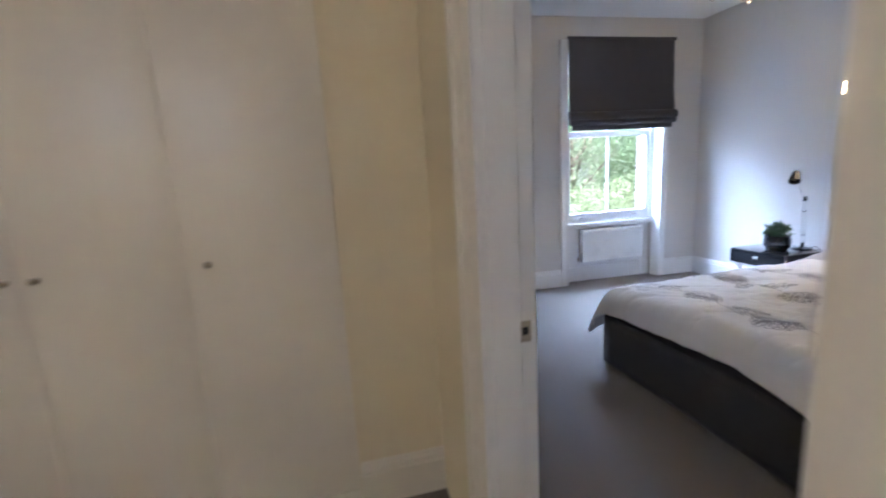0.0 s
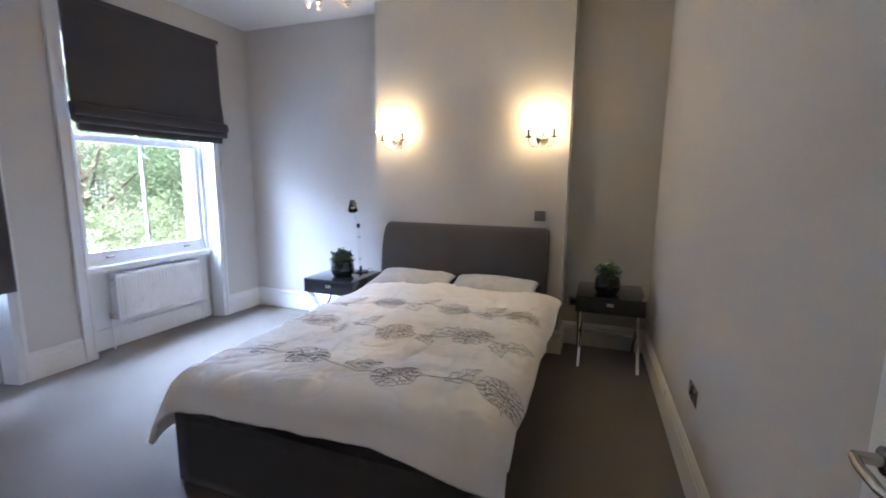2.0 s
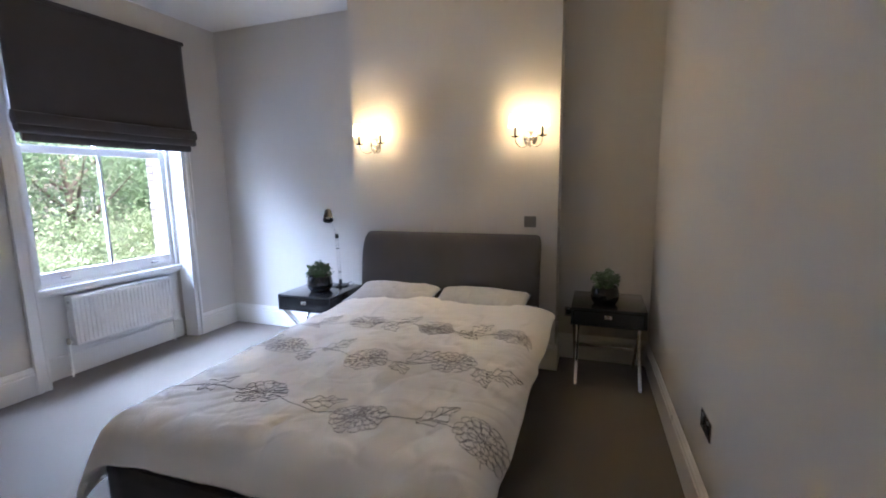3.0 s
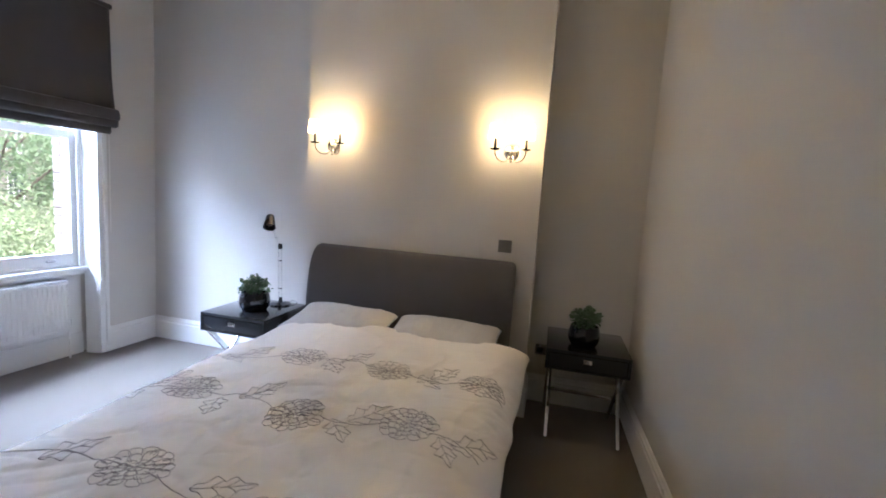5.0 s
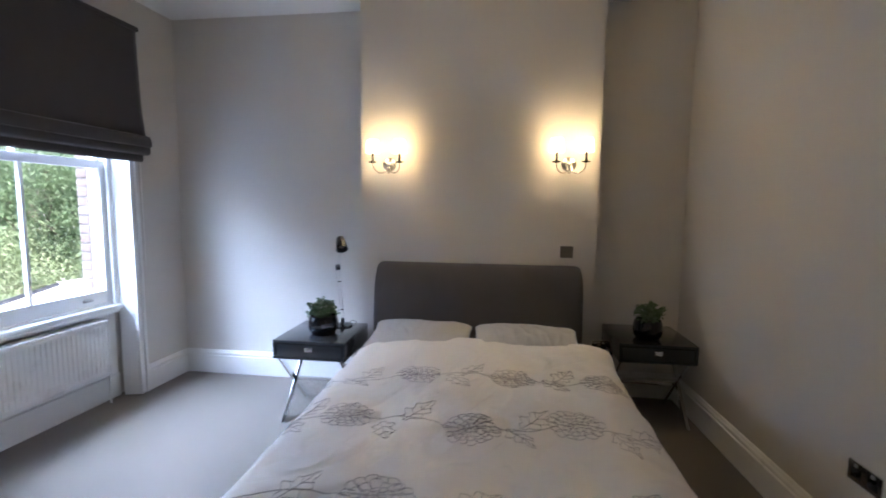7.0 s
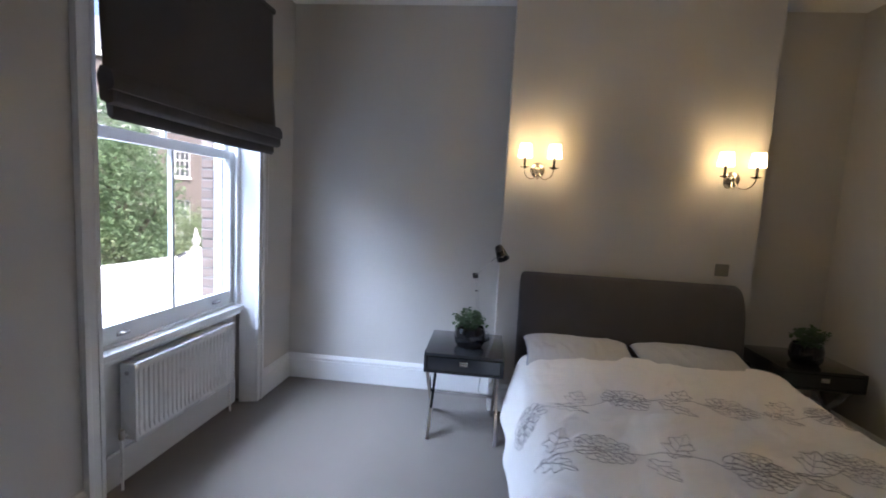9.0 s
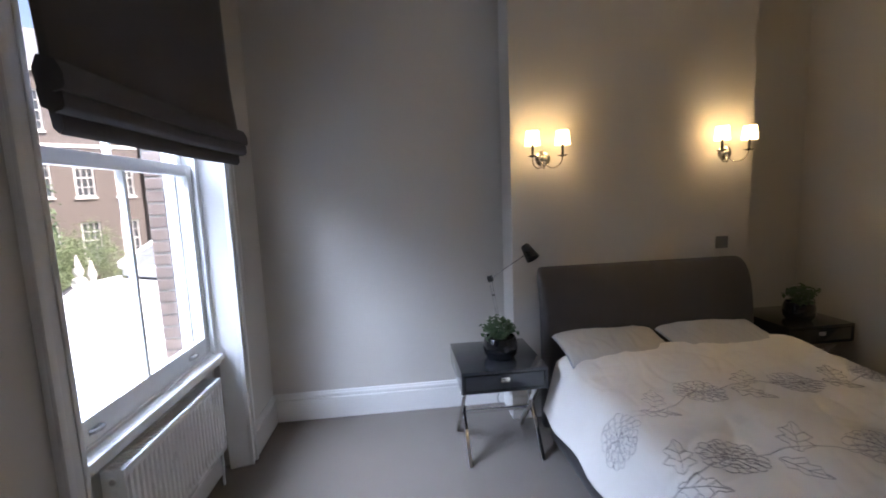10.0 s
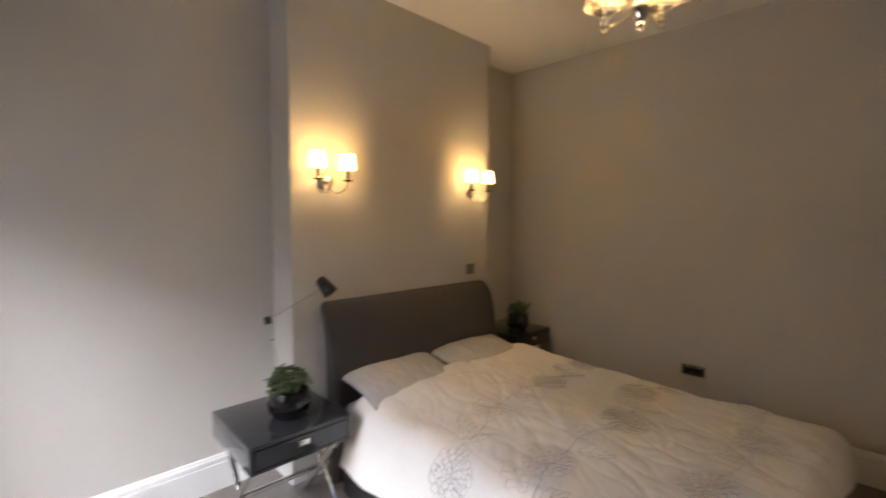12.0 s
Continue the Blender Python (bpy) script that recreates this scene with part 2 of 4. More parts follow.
# ---------------------------------------------------------------- the room's shell
BREAST, ALCOVE, WIN, SIDE, TOP = 4.79, 5.068, 5.16, 0.70, 3.263
ALCOVE2 = 5.115                    # the alcove by the side wall is deeper
BR0, BR1 = 1.460, 3.335            # chimney breast, along the bed wall
DOORX0, DOORX1 = 0.75, 0.915       # wall with the doorway
DOOR0, DOOR1, DOORH = 0.598, 1.532, 2.06
W1 = (3.22, 4.475)                  # openings of the two windows
W2 = (1.35, 2.605)
HEAD = 2.92                        # window head
OUT = 5.565                        # outer face of the window wall

# the window wall stands a little out of square with the rest
SKEW = Matrix.Translation((ALCOVE, WIN + 0.03, 0)) @ pose(0, 0, 0, 0, 0, -2.0) @ Matrix.Translation((-ALCOVE, -WIN, 0))


def skewed(ob):
    ob.matrix_world = SKEW @ ob.matrix_basis
    return ob


# so does the side wall, by less
LEAN = Matrix.Translation((ALCOVE, SIDE, 0)) @ pose(0, 0, 0, 0, 0, 1.4) @ Matrix.Translation((-ALCOVE, -SIDE, 0))


def leaned(ob):
    ob.matrix_world = LEAN @ ob.matrix_basis
    return ob


structure("floor", B(-2.2, ALCOVE + 0.10, -1.6, WIN + 0.45, -0.12, 0.0), CARPET, "beige wool carpet fitted wall to wall", "floor")
structure("ceiling", B(DOORX1, ALCOVE + 0.2, SIDE - 0.24, WIN + 0.5, TOP, TOP + 0.12), CEIL, "flat white painted ceiling", "ceiling")

bm = bmesh.new()
box(bm, ALCOVE, ALCOVE + 0.2, BR1, WIN + 0.05, 0, TOP)
box(bm, ALCOVE2, ALCOVE2 + 0.16, SIDE - 0.02, BR0 + 0.002, 0, TOP)
box(bm, ALCOVE, ALCOVE2 + 0.16, BR0 + 0.002, BR1, 0, TOP)
box(bm, BREAST, ALCOVE, BR0, BR1, 0, TOP)
structure("wall_east", bm, WALL, "pale grey wall with projecting chimney breast", "wall")
leaned(structure("wall_south", B(DOORX1, ALCOVE + 0.2, SIDE - 0.12, SIDE, 0, TOP), WALL, "pale grey painted side wall", "wall"))

bm = bmesh.new()
for x0, x1 in ((-0.4, W2[0] - 0.05), (W2[1] + 0.05, W1[0] - 0.05), (W1[1] + 0.05, ALCOVE + 0.2)):
    box(bm, x0, x1, WIN, 5.40, 0, TOP)
for x0, x1 in (W1, W2):
    box(bm, x0 - 0.05, x1 + 0.05, WIN, 5.40, HEAD, TOP)
    box(bm, x0 - 0.05, x1 + 0.05, 5.332, 5.40, 0, 0.74)
    box(bm, x0 - 0.05, x0 - 0.001, 5.272, 5.40, 0.74, HEAD)
    box(bm, x1 + 0.001, x1 + 0.05, 5.272, 5.40, 0.74, HEAD)
skewed(structure("wall_north", bm, WALL, "pale grey window wall with two deep openings", "wall"))
bm = bmesh.new()
for x0, x1 in ((-0.4, W2[0] + 0.08), (W2[1] - 0.03, W1[0] + 0.08), (W1[1] - 0.03, 6.0)):
    box(bm, x0, x1, 5.40, OUT, -4.0, 4.4)
for x0, x1 in (W1, W2):
    box(bm, x0 + 0.08, x1 - 0.03, 5.40, OUT, HEAD - 0.1, 4.4)
    box(bm, x0 + 0.08, x1 - 0.03, 5.40, OUT, -4.0, 0.74)
outer_wall = skewed(structure("wall_outer", bm, MORTAR, "outer red brick leaf of the window wall", "wall"))


def outer_bricks(edge, way):
    """The brick courses that show at the side of a window opening."""
    made = {}
    for k in range(29):
        long = k % 2
        if long not in made:
            ln = 0.215 if long else 0.1025
            made[long] = mesh("brick", B(0, ln, 0, 0.1025, 0, 0.065, bevel=0.006, seg=1), BRICK)
        ob = new("brick", made[long])
        ob.parent = outer_wall
        jog = 0.004 * noise.noise((k * 1.7, edge, 0))
        ob.location = (edge - 0.010 + jog if way > 0 else edge + 0.010 + jog - (0.215 if long else 0.1025), 5.463 + jog, 0.765 + k * 0.075)


outer_bricks(W1[1] - 0.03, 1)
outer_bricks(W2[1] - 0.03, 1)
outer_bricks(W1[0] + 0.08, -1)
for x0, x1 in (W1, W2):
    skewed(structure("window_ledge", B(x0 + 0.082, x1 - 0.036, 5.405, 5.63, 0.70, 0.752, bevel=0.008), STUCCO, "white painted stone ledge outside", "sill"))

for x0, x1 in (W1, W2):
    for a in (x0 + 0.08, x1 - 0.034):
        skewed(structure("trim", B(a, a + 0.004, 5.402, 5.462, 0.753, HEAD - 0.1), STUCCO, "white painted outer reveal of the window", "trim"))

bm = bmesh.new()
box(bm, DOORX0, DOORX1, DOOR1 + 0.03, WIN + 0.5, 0, TOP)
box(bm, DOORX0, DOORX1, -1.6, DOOR0 - 0.03, 0, TOP)
box(bm, DOORX0, DOORX1, DOOR0 - 0.03, DOOR1 + 0.03, DOORH + 0.03, TOP)
structure("wall_west", bm, WALL, "pale grey wall with the doorway", "wall")

# hall in front of the bedroom
structure("hall_ceiling", B(-2.2, DOORX0, -1.6, 2.9, 2.72, 2.84), CEIL, "flat white ceiling of the hall", "ceiling")
structure("hall_wall_west", B(-2.32, -2.2, -1.6, 2.9, 0, 2.72), HALLP, "cream painted hall wall", "wall")
structure("hall_wall_south", B(-2.2, DOORX0, -1.72, -1.6, 0, 2.72), HALLP, "cream painted hall wall", "wall")
bm = bmesh.new()
box(bm, DOORX0 - 0.006, DOORX0, -1.6, DOOR0 - 0.14, 0, 2.72)
box(bm, DOORX0 - 0.006, DOORX0, DOOR1 + 0.14, 2.30, 0, 2.72)
box(bm, DOORX0 - 0.006, DOORX0, DOOR0 - 0.14, DOOR1 + 0.14, DOORH + 0.14, 2.72)
structure("hall_wall_east", bm, HALLP, "cream painted hall wall beside the doorway", "wall")

# skirting boards
SK = [(0.0, 0.0), (0.024, 0.0), (0.024, 0.168), (0.015, 0.171), (0.015, 0.178), (0.022, 0.182), (0.020, 0.198), (0.012, 0.208), (0.010, 0.216), (0.004, 0.222), (0.0, 0.222)]


def skirting(a, b, out):
    return structure("baseboard", profile_run(bmesh.new(), SK, (*a, 0), (*b, 0), (*out, 0)), GLOSS, "tall white moulded skirting board", "skirting board")


skirting((ALCOVE, BR1), (ALCOVE, WIN + 0.03), (-1, 0))
skirting((ALCOVE2, SIDE), (ALCOVE2, BR0), (-1, 0))
skirting((BREAST, BR0 - 0.024), (BREAST, BR1 + 0.024), (-1, 0))
skirting((BREAST, BR1), (ALCOVE - 0.024, BR1), (0, 1))
skirting((BREAST, BR0), (ALCOVE2 - 0.024, BR0), (0, -1))
leaned(skirting((DOORX1, SIDE), (ALCOVE2 - 0.024, SIDE), (0, 1)))
skewed(skirting((W1[1] + 0.11, WIN), (ALCOVE - 0.026, WIN), (0, -1)))
skewed(skirting((W2[1] + 0.11, WIN), (W1[0] - 0.13, WIN), (0, -1)))
skewed(skirting((DOORX1, WIN), (W2[0] - 0.13, WIN), (0, -1)))
skirting((DOORX1, DOOR1 + 0.14), (DOORX1, WIN + 0.14), (1, 0))


# ---------------------------------------------------------------- doorway and door
frame_door = structure("door_frame", B(DOORX0 - 0.004, DOORX1 + 0.004, DOOR1 - 0.0, DOOR1 + 0.03, 0, DOORH + 0.03), GLOSS, "white gloss painted door lining", "door frame")
part("door_stop", B(DOORX0 + 0.02, DOORX1 - 0.05, DOOR1 - 0.012, DOOR1, 0, DOORH - 0.012, bevel=0.003), GLOSS, frame_door)
part("jamb", B(DOORX0 - 0.004, DOORX1 + 0.004, DOOR0 - 0.03, DOOR0, 0, DOORH + 0.03), GLOSS, frame_door)
part("head", B(DOORX0 - 0.004, DOORX1 + 0.004, DOOR0, DOOR1, DOORH, DOORH + 0.03), GLOSS, frame_door)
for side, x0, x1 in (("hall", DOORX0 - 0.03, DOORX0 - 0.004), ("room", DOORX1 + 0.001, DOORX1 + 0.022)):
    for y0, y1 in ((DOOR1 + 0.024, DOOR1 + 0.14), (DOOR0 - 0.14, DOOR0 - 0.018)):
        if side == "room" and y0 < 1:
            continue
        bm = B(x0, x1, y0, y1, 0, DOORH + 0.12, bevel=0.006)
        mid = (y0 + y1) / 2
        box(bm, x0 - 0.012 if side == "hall" else x0, x1 if side == "hall" else x1 + 0.004, (y0 if mid < 1.2 else y1 - 0.035), (y0 + 0.035 if mid < 1.2 else y1), 0, DOORH + 0.12, 0.006)
        part("architrave", bm, CREAM if side == "hall" else GLOSS, frame_door)
    part("architrave", B(x0, x1, DOOR0 - 0.016, DOOR1 + 0.016, DOORH + 0.012, DOORH + 0.12, bevel=0.006), GLOSS, frame_door)
strike = part("strike_plate", B(DOORX1 - 0.05, DOORX1 - 0.012, DOOR1 - 0.003, DOOR1 + 0.001, 1.015, 1.085, bevel=0.001), BRASS, frame_door, "satin metal strike plate")
# black block on the plate paints the dark inside of the latch hole
part("latch_hole_shade", B(DOORX1 - 0.042, DOORX1 - 0.022, DOOR1 - 0.0045, DOOR1 - 0.002, 1.04, 1.065), BLACK, strike)

door = structure("door_1", B(0.925, 1.815, 0.622, 0.662, 0.012, 2.045, bevel=0.003), GLOSS, "white panelled door standing wide open against the wall", "door")
for z0, z1 in ((0.24, 0.86), (1.10, 1.88)):
    for x0, x1 in ((1.035, 1.305), (1.395, 1.665)):
        bm = bmesh.new()
        for a0, a1, c0, c1 in ((x0, x1, z0, z0 + 0.02), (x0, x1, z1 - 0.02, z1), (x0, x0 + 0.02, z0 + 0.02, z1 - 0.02), (x1 - 0.02, x1, z0 + 0.02, z1 - 0.02)):
            box(bm, a0, a1, 0.662, 0.671, c0, c1, 0.003)
        part("panel_moulding", bm, GLOSS, door)
bm = bmesh.new()
lathe(bm, [(0.026, 0), (0.026, 0.006), (0.012, 0.01), (0.010, 0.05)], (1.755, 0.662, 1.09), 20, pose(0, 0, 0, -90).to_3x3())
tube(bm, [(1.755, 0.710, 1.09), (1.72, 0.718, 1.09), (1.66, 0.718, 1.088), (1.635, 0.710, 1.087)], 0.009, 10)
part("door_handle", bm, NICKEL, door, "polished nickel lever handle")

# fitted cupboard in the hall
cup = thing("hall_cupboard", (-0.5, 2.22, 0), "tall cream painted built-in cupboard with round knobs", "cupboard")
part("body", B(-1.7, 0.834, 0.016, 0.6, 0, 2.72), CREAM, cup)
for x0, x1, kx in ((-0.95, -0.3315, -0.366), (-0.3285, 0.2275, -0.267), (0.2305, 0.832, 0.322)):
    leaf = part("cupboard_door", B(x0, x1, 0.0, 0.014, 0.09, 2.5, bevel=0.0015), CREAM, cup)
    bm = bmesh.new()
    lathe(bm, [(0.008, 0.0), (0.007, 0.012), (0.013, 0.018), (0.015, 0.026), (0.010, 0.033), (0.002, 0.034)], (kx, 0.0, 1.248), 18, pose(0, 0, 0, 90).to_3x3())
    part("knob", bm, NICKEL, leaf, "small round nickel knob")
part("plinth", B(-1.7, 0.834, 0.0, 0.015, 0, 0.085, bevel=0.002), CREAM, cup)
structure("hall_wall_north", B(0.328, DOORX0 - 0.001, 2.2265, 2.82, 0, 2.72), HALLP, "cream painted hall wall beside the cupboard", "wall")
structure("baseboard", profile_run(bmesh.new(), SK, (0.336, 2.226, 0), (DOORX0 - 0.006, 2.226, 0), (0, -1, 0)), CREAM, "cream painted moulded skirting board", "skirting board")


# ---------------------------------------------------------------- windows
def window(number, x0, x1):
    f = structure(f"window_{number}", B(x0, x0 + 0.025, 5.27, 5.40, 0.74, HEAD), GLOSS, "white painted timber sash window in a deep opening", "window")
    part("window_frame", B(x1 - 0.02, x1, 5.27, 5.40, 0.74, HEAD), GLOSS, f)
    part("window_frame", B(x0 + 0.025, x1 - 0.02, 5.27, 5.40, HEAD - 0.06, HEAD), GLOSS, f)
    bm = B(x0 - 0.002, x1 + 0.002, 5.232, 5.325, 0.752, 0.788, bevel=0.008)
    box(bm, x0 + 0.01, x1 - 0.01, 5.250, 5.315, 0.726, 0.751, 0.004)
    part("window_sill", bm, GLOSS, f)
    a, b = x0 + 0.025, x1 - 0.02
    part("sill_board", B(x0 + 0.04, x1 - 0.02, 5.296, 5.40, 0.7885, 0.8055, bevel=0.003), GLOSS, f)
    # staff beads
    for p, q in ((a, a + 0.014), (b - 0.014, b)):
        part("staff_bead", B(p, q, 5.272, 5.290, 0.793, HEAD - 0.06, bevel=0.004), GLOSS, f)
    for low, y0, z0, z1 in ((True, 5.305, 0.806, 1.945), (False, 5.353, 1.888, HEAD - 0.06)):
        y1 = y0 + 0.042
        sash = part("lower_sash" if low else "upper_sash", B(a + 0.002, a + 0.052, y0, y1, z0, z1, bevel=0.003), GLOSS, f)
        rails = ((z0, z0 + (0.104 if low else 0.05)), (z1 - 0.062, z1))
        part("stile", B(b - 0.052, b - 0.002, y0, y1, z0, z1, bevel=0.003), GLOSS, sash)
        for r0, r1 in rails:
            part("rail", B(a + 0.052, b - 0.052, y0 + 0.001, y1 - 0.001, r0, r1, bevel=0.003), GLOSS, sash)
        c = (a + b) / 2
        part("glazing_bar", B(c - 0.011, c + 0.011, y0 + 0.004, y1 - 0.004, rails[0][1], rails[1][0], bevel=0.004), GLOSS, sash)
        for p, q in ((a + 0.048, c - 0.008), (c + 0.008, b - 0.048)):
            pane = part("pane", B(p, q, y0 + 0.019, y0 + 0.023, rails[0][1] - 0.004, rails[1][0] + 0.004), GLASS, sash, "clear window glass")
            pane.visible_shadow = False
        if low:
            for lx in (a + 0.22, b - 0.22):
                bm = bmesh.new()
                tube(bm, [(lx - 0.028, y0 - 0.001, z0 + 0.047), (lx - 0.024, y0 - 0.018, z0 + 0.05), (lx, y0 - 0.026, z0 + 0.052), (lx + 0.024, y0 - 0.018, z0 + 0.05), (lx + 0.028, y0 - 0.001, z0 + 0.047)], 0.0095, 8)
                box(bm, lx - 0.032, lx + 0.032, y0 - 0.003, y0 + 0.001, z0 + 0.035, z0 + 0.06, 0.001)
                part("sash_lift", bm, STEEL, sash, "polished metal sash lift")
    # panelled back under the sill
    part("back_panel", B(x0 + 0.002, x1 - 0.002, 5.318, 5.33, 0.0, 0.74), GLOSS, f)
    part("back_skirting", B(x0 + 0.002, x1 - 0.002, 5.300, 5.318, 0.0, 0.19, bevel=0.004), GLOSS, f)
    # splayed reveals, wider towards the room
    for side, s in ((x0, 1), (x1, -1)):
        bm = bmesh.new()
        foot = [(side - s * 0.034, WIN - 0.004), (side, 5.27), (side - s * 0.05, 5.27), (side - s * 0.05, WIN - 0.004)]
        low, high = ([bm.verts.new((x, y, z)) for x, y in foot] for z in (0, HEAD - 0.01))
        bm.faces.new(low)
        bm.faces.new(high)
        for k in range(4):
            bm.faces.new((low[k], low[(k + 1) % 4], high[(k + 1) % 4], high[k]))
        part("reveal_lining", bm, GLOSS, f)
    # architrave, standing on the floor
    for e0, e1, inner in ((x0 - 0.13, x0 - 0.034, x0), (x1 + 0.034, x1 + 0.11, x1)):
        bm = B(e0, e1, WIN - 0.022, WIN, 0, HEAD + 0.085, bevel=0.005)
        outer = e0 if inner == x0 else e1 - 0.03
        box(bm, outer, outer + 0.03, WIN - 0.036, WIN - 0.020, 0, HEAD + 0.085, 0.006)
        edge = e1 - 0.022 if inner == x0 else e0
        box(bm, edge, edge + 0.022, WIN - 0.028, WIN - 0.020, 0, HEAD + 0.085, 0.004)
        part("architrave", bm, GLOSS, f)
    part("architrave", B(x0 - 0.033, x1 + 0.033, WIN - 0.022, WIN, HEAD, HEAD + 0.085, bevel=0.005), GLOSS, f)
    return f


skewed(window(1, *W1))
skewed(window(2, *W2))


def roman_blind(x0, x1, z0, z1, folds, label):
    ob = thing("roman_blind", ((x0 + x1) / 2, WIN - 0.068, z0), label, "blind", "blinds at the windows")
    w = (x1 - x0) / 2
    bm = bmesh.new()
    nx, nz = 40, 36
    low = 0.17 if folds else 0.0
    rows = []
    for j in range(nz + 1):
        z = low + (z1 - z0 - low) * j / nz
        row = []
        for i in range(nx + 1):
            u = -1 + 2 * i / nx
            slack = 0.006 * math.sin(u * 3.1 + 0.6) * math.sin(z * 4) + 0.004 * noise.noise((u * 3, z * 2.5, x0))
            belly = -0.022 * math.exp(-((z - low) / 0.22) ** 2) if folds else 0.0
            pinch = 1 - 0.018 * (1 - math.exp(-((z - low) / 0.3))) if folds else 0.985
            row.append(bm.verts.new((u * w * pinch, 0.012 + slack + belly, z)))
        rows.append(row)
    for a, b in zip(rows, rows[1:]):
        for i in range(nx):
            bm.faces.new((a[i], a[i + 1], b[i + 1], b[i]))
    cloth = part("cloth", bm, BLIND, ob, smooth=True)
    sol = cloth.modifiers.new("thickness", "SOLIDIFY")
    sol.thickness, sol.offset = 0.006, 1
    if folds:
        for k in range(folds):
            zc = 0.012 + 0.058 * k
            depth = (0.012, 0.050, 0.062)[k]
            bm = bmesh.new()
            nx = 24
            ring = [(-depth, 0.0), (-depth - 0.008, 0.012), (-depth - 0.006, 0.05), (-depth + 0.012, 0.085), (0.0, 0.10), (0.018, 0.06), (0.012, 0.01), (-depth / 2, -0.008)]
            cols = []
            for i in range(nx + 1):
                u = -1 + 2 * i / nx
                ww = w * (0.935, 0.985, 1.0)[k] + 0.004
                sag = 0.004 * math.sin(u * 5 + k) + 0.003 * noise.noise((u * 4, k, 3))
                cols.append([bm.verts.new((u * ww, y + sag, zc + z - 0.004 * (1 - u * u))) for y, z in ring])
            for a, b in zip(cols, cols[1:]):
                for q in range(len(ring)):
                    bm.faces.new((a[q], a[(q + 1) % len(ring)], b[(q + 1) % len(ring)], b[q]))
            bm.faces.new(cols[0])
            bm.faces.new(list(reversed(cols[-1])))
            part("fold", bm, BLIND, ob)
    part("headrail", B(-w, w, 0.0, 0.026, z1 - z0 - 0.03, z1 - z0 + 0.005, bevel=0.004), BLIND, ob)
    bm = bmesh.new()
    tube(bm, [(w - 0.03, 0.022, 0.3 if folds else 0.9), (w - 0.03, 0.024, -0.85 if folds else 0.2)], 0.0022, 6)
    part("pull_cord", bm, LINEN, ob, "thin white pull cord")
    return ob


skewed(roman_blind(3.168, 4.63, 1.945, 3.02, 3, "charcoal fabric roman blind half raised in folds"))
skewed(roman_blind(1.28, 2.70, 0.73, 3.02, 0, "charcoal fabric roman blind let down low"))


def radiator(x0, x1, z0, z1):
    ob = thing("radiator", ((x0 + x1) / 2, 5.245, 0), "white enamelled panel radiator below the window", "radiator")
    w, yf, yb = (x1 - x0) / 2, -0.055, 0.035
    bm = bmesh.new()
    n = int((x1 - x0) / 0.0333)
    pts = []
    for k in range(n):
        c = -w + (k + 0.5) * 2 * w / n
        h = w / n
        pts += [(c - h, yf), (c - h * 0.55, yf), (c - h * 0.35, yf + 0.010), (c + h * 0.35, yf + 0.010), (c + h * 0.55, yf)]
    pts.append((w, yf))
    zs = [z0, z0 + 0.03, z0 + 0.05, z1 - 0.05, z1 - 0.03, z1]
    rows = []
    for i, z in enumerate(zs):
        rows.append([bm.verts.new((x, (y if i in (2, 3) else yf), z)) for x, y in pts])
    for a, b in zip(rows, rows[1:]):
        for i in range(len(pts) - 1):
            bm.faces.new((a[i], a[i + 1], b[i + 1], b[i]))
    front = part("front_panel", bm, ENAMEL, ob)
    sol = front.modifiers.new("thickness", "SOLIDIFY")
    sol.thickness, sol.offset = 0.008, -1
    part("rear_panel", B(-w, w, yb - 0.012, yb, z0, z1, bevel=0.004), ENAMEL, ob)
    for p, q in ((-w - 0.004, -w - 0.001), (w + 0.001, w + 0.004)):
        part("side_panel", B(p, q, yf - 0.002, yb, z0 + 0.015, z1 + 0.004, bevel=0.001), ENAMEL, ob)
    grille = part("top_grille", B(-w, w, yf - 0.003, yf + 0.014, z1 + 0.001, z1 + 0.006, bevel=0.002), ENAMEL, ob)
    part("grille_edge", B(-w, w, yb - 0.014, yb + 0.003, z1 + 0.001, z1 + 0.006, bevel=0.002), ENAMEL, grille)
    for k in range(36):
        x = -w + 0.012 + k * (2 * w - 0.024) / 35
        part("grille_bar", B(x - 0.004, x + 0.004, yf + 0.0145, yb - 0.0145, z1 + 0.001, z1 + 0.005), ENAMEL, grille)
    for s in (-1, 1):
        bm = bmesh.new()
        tube(bm, [(s * w, 0, z0 + 0.04), (s * (w + 0.03), 0, z0 + 0.04), (s * (w + 0.036), 0, z0 + 0.03), (s * (w + 0.036), 0, 0.0)], 0.0075, 8)
        part("pipe", bm, ENAMEL, ob)
        bm = bmesh.new()
        lathe(bm, [(0.013, 0), (0.016, 0.01), (0.016, 0.045), (0.012, 0.052)], (s * (w + 0.036), 0, z0 + 0.03), 14)
        part("valve", bm, BRASS if s < 0 else ENAMEL, ob)
        bm = bmesh.new()
        lathe(bm, [(0.012, 0), (0.012, 0.01), (0.006, 0.012)], (s * w, -0.01, z1 - 0.045), 12, pose(0, 0, 0, 0, s * 90).to_3x3())
        part("plug", bm, STEEL, ob)
    return ob


skewed(radiator(3.425, 4.29, 0.26, 0.695))


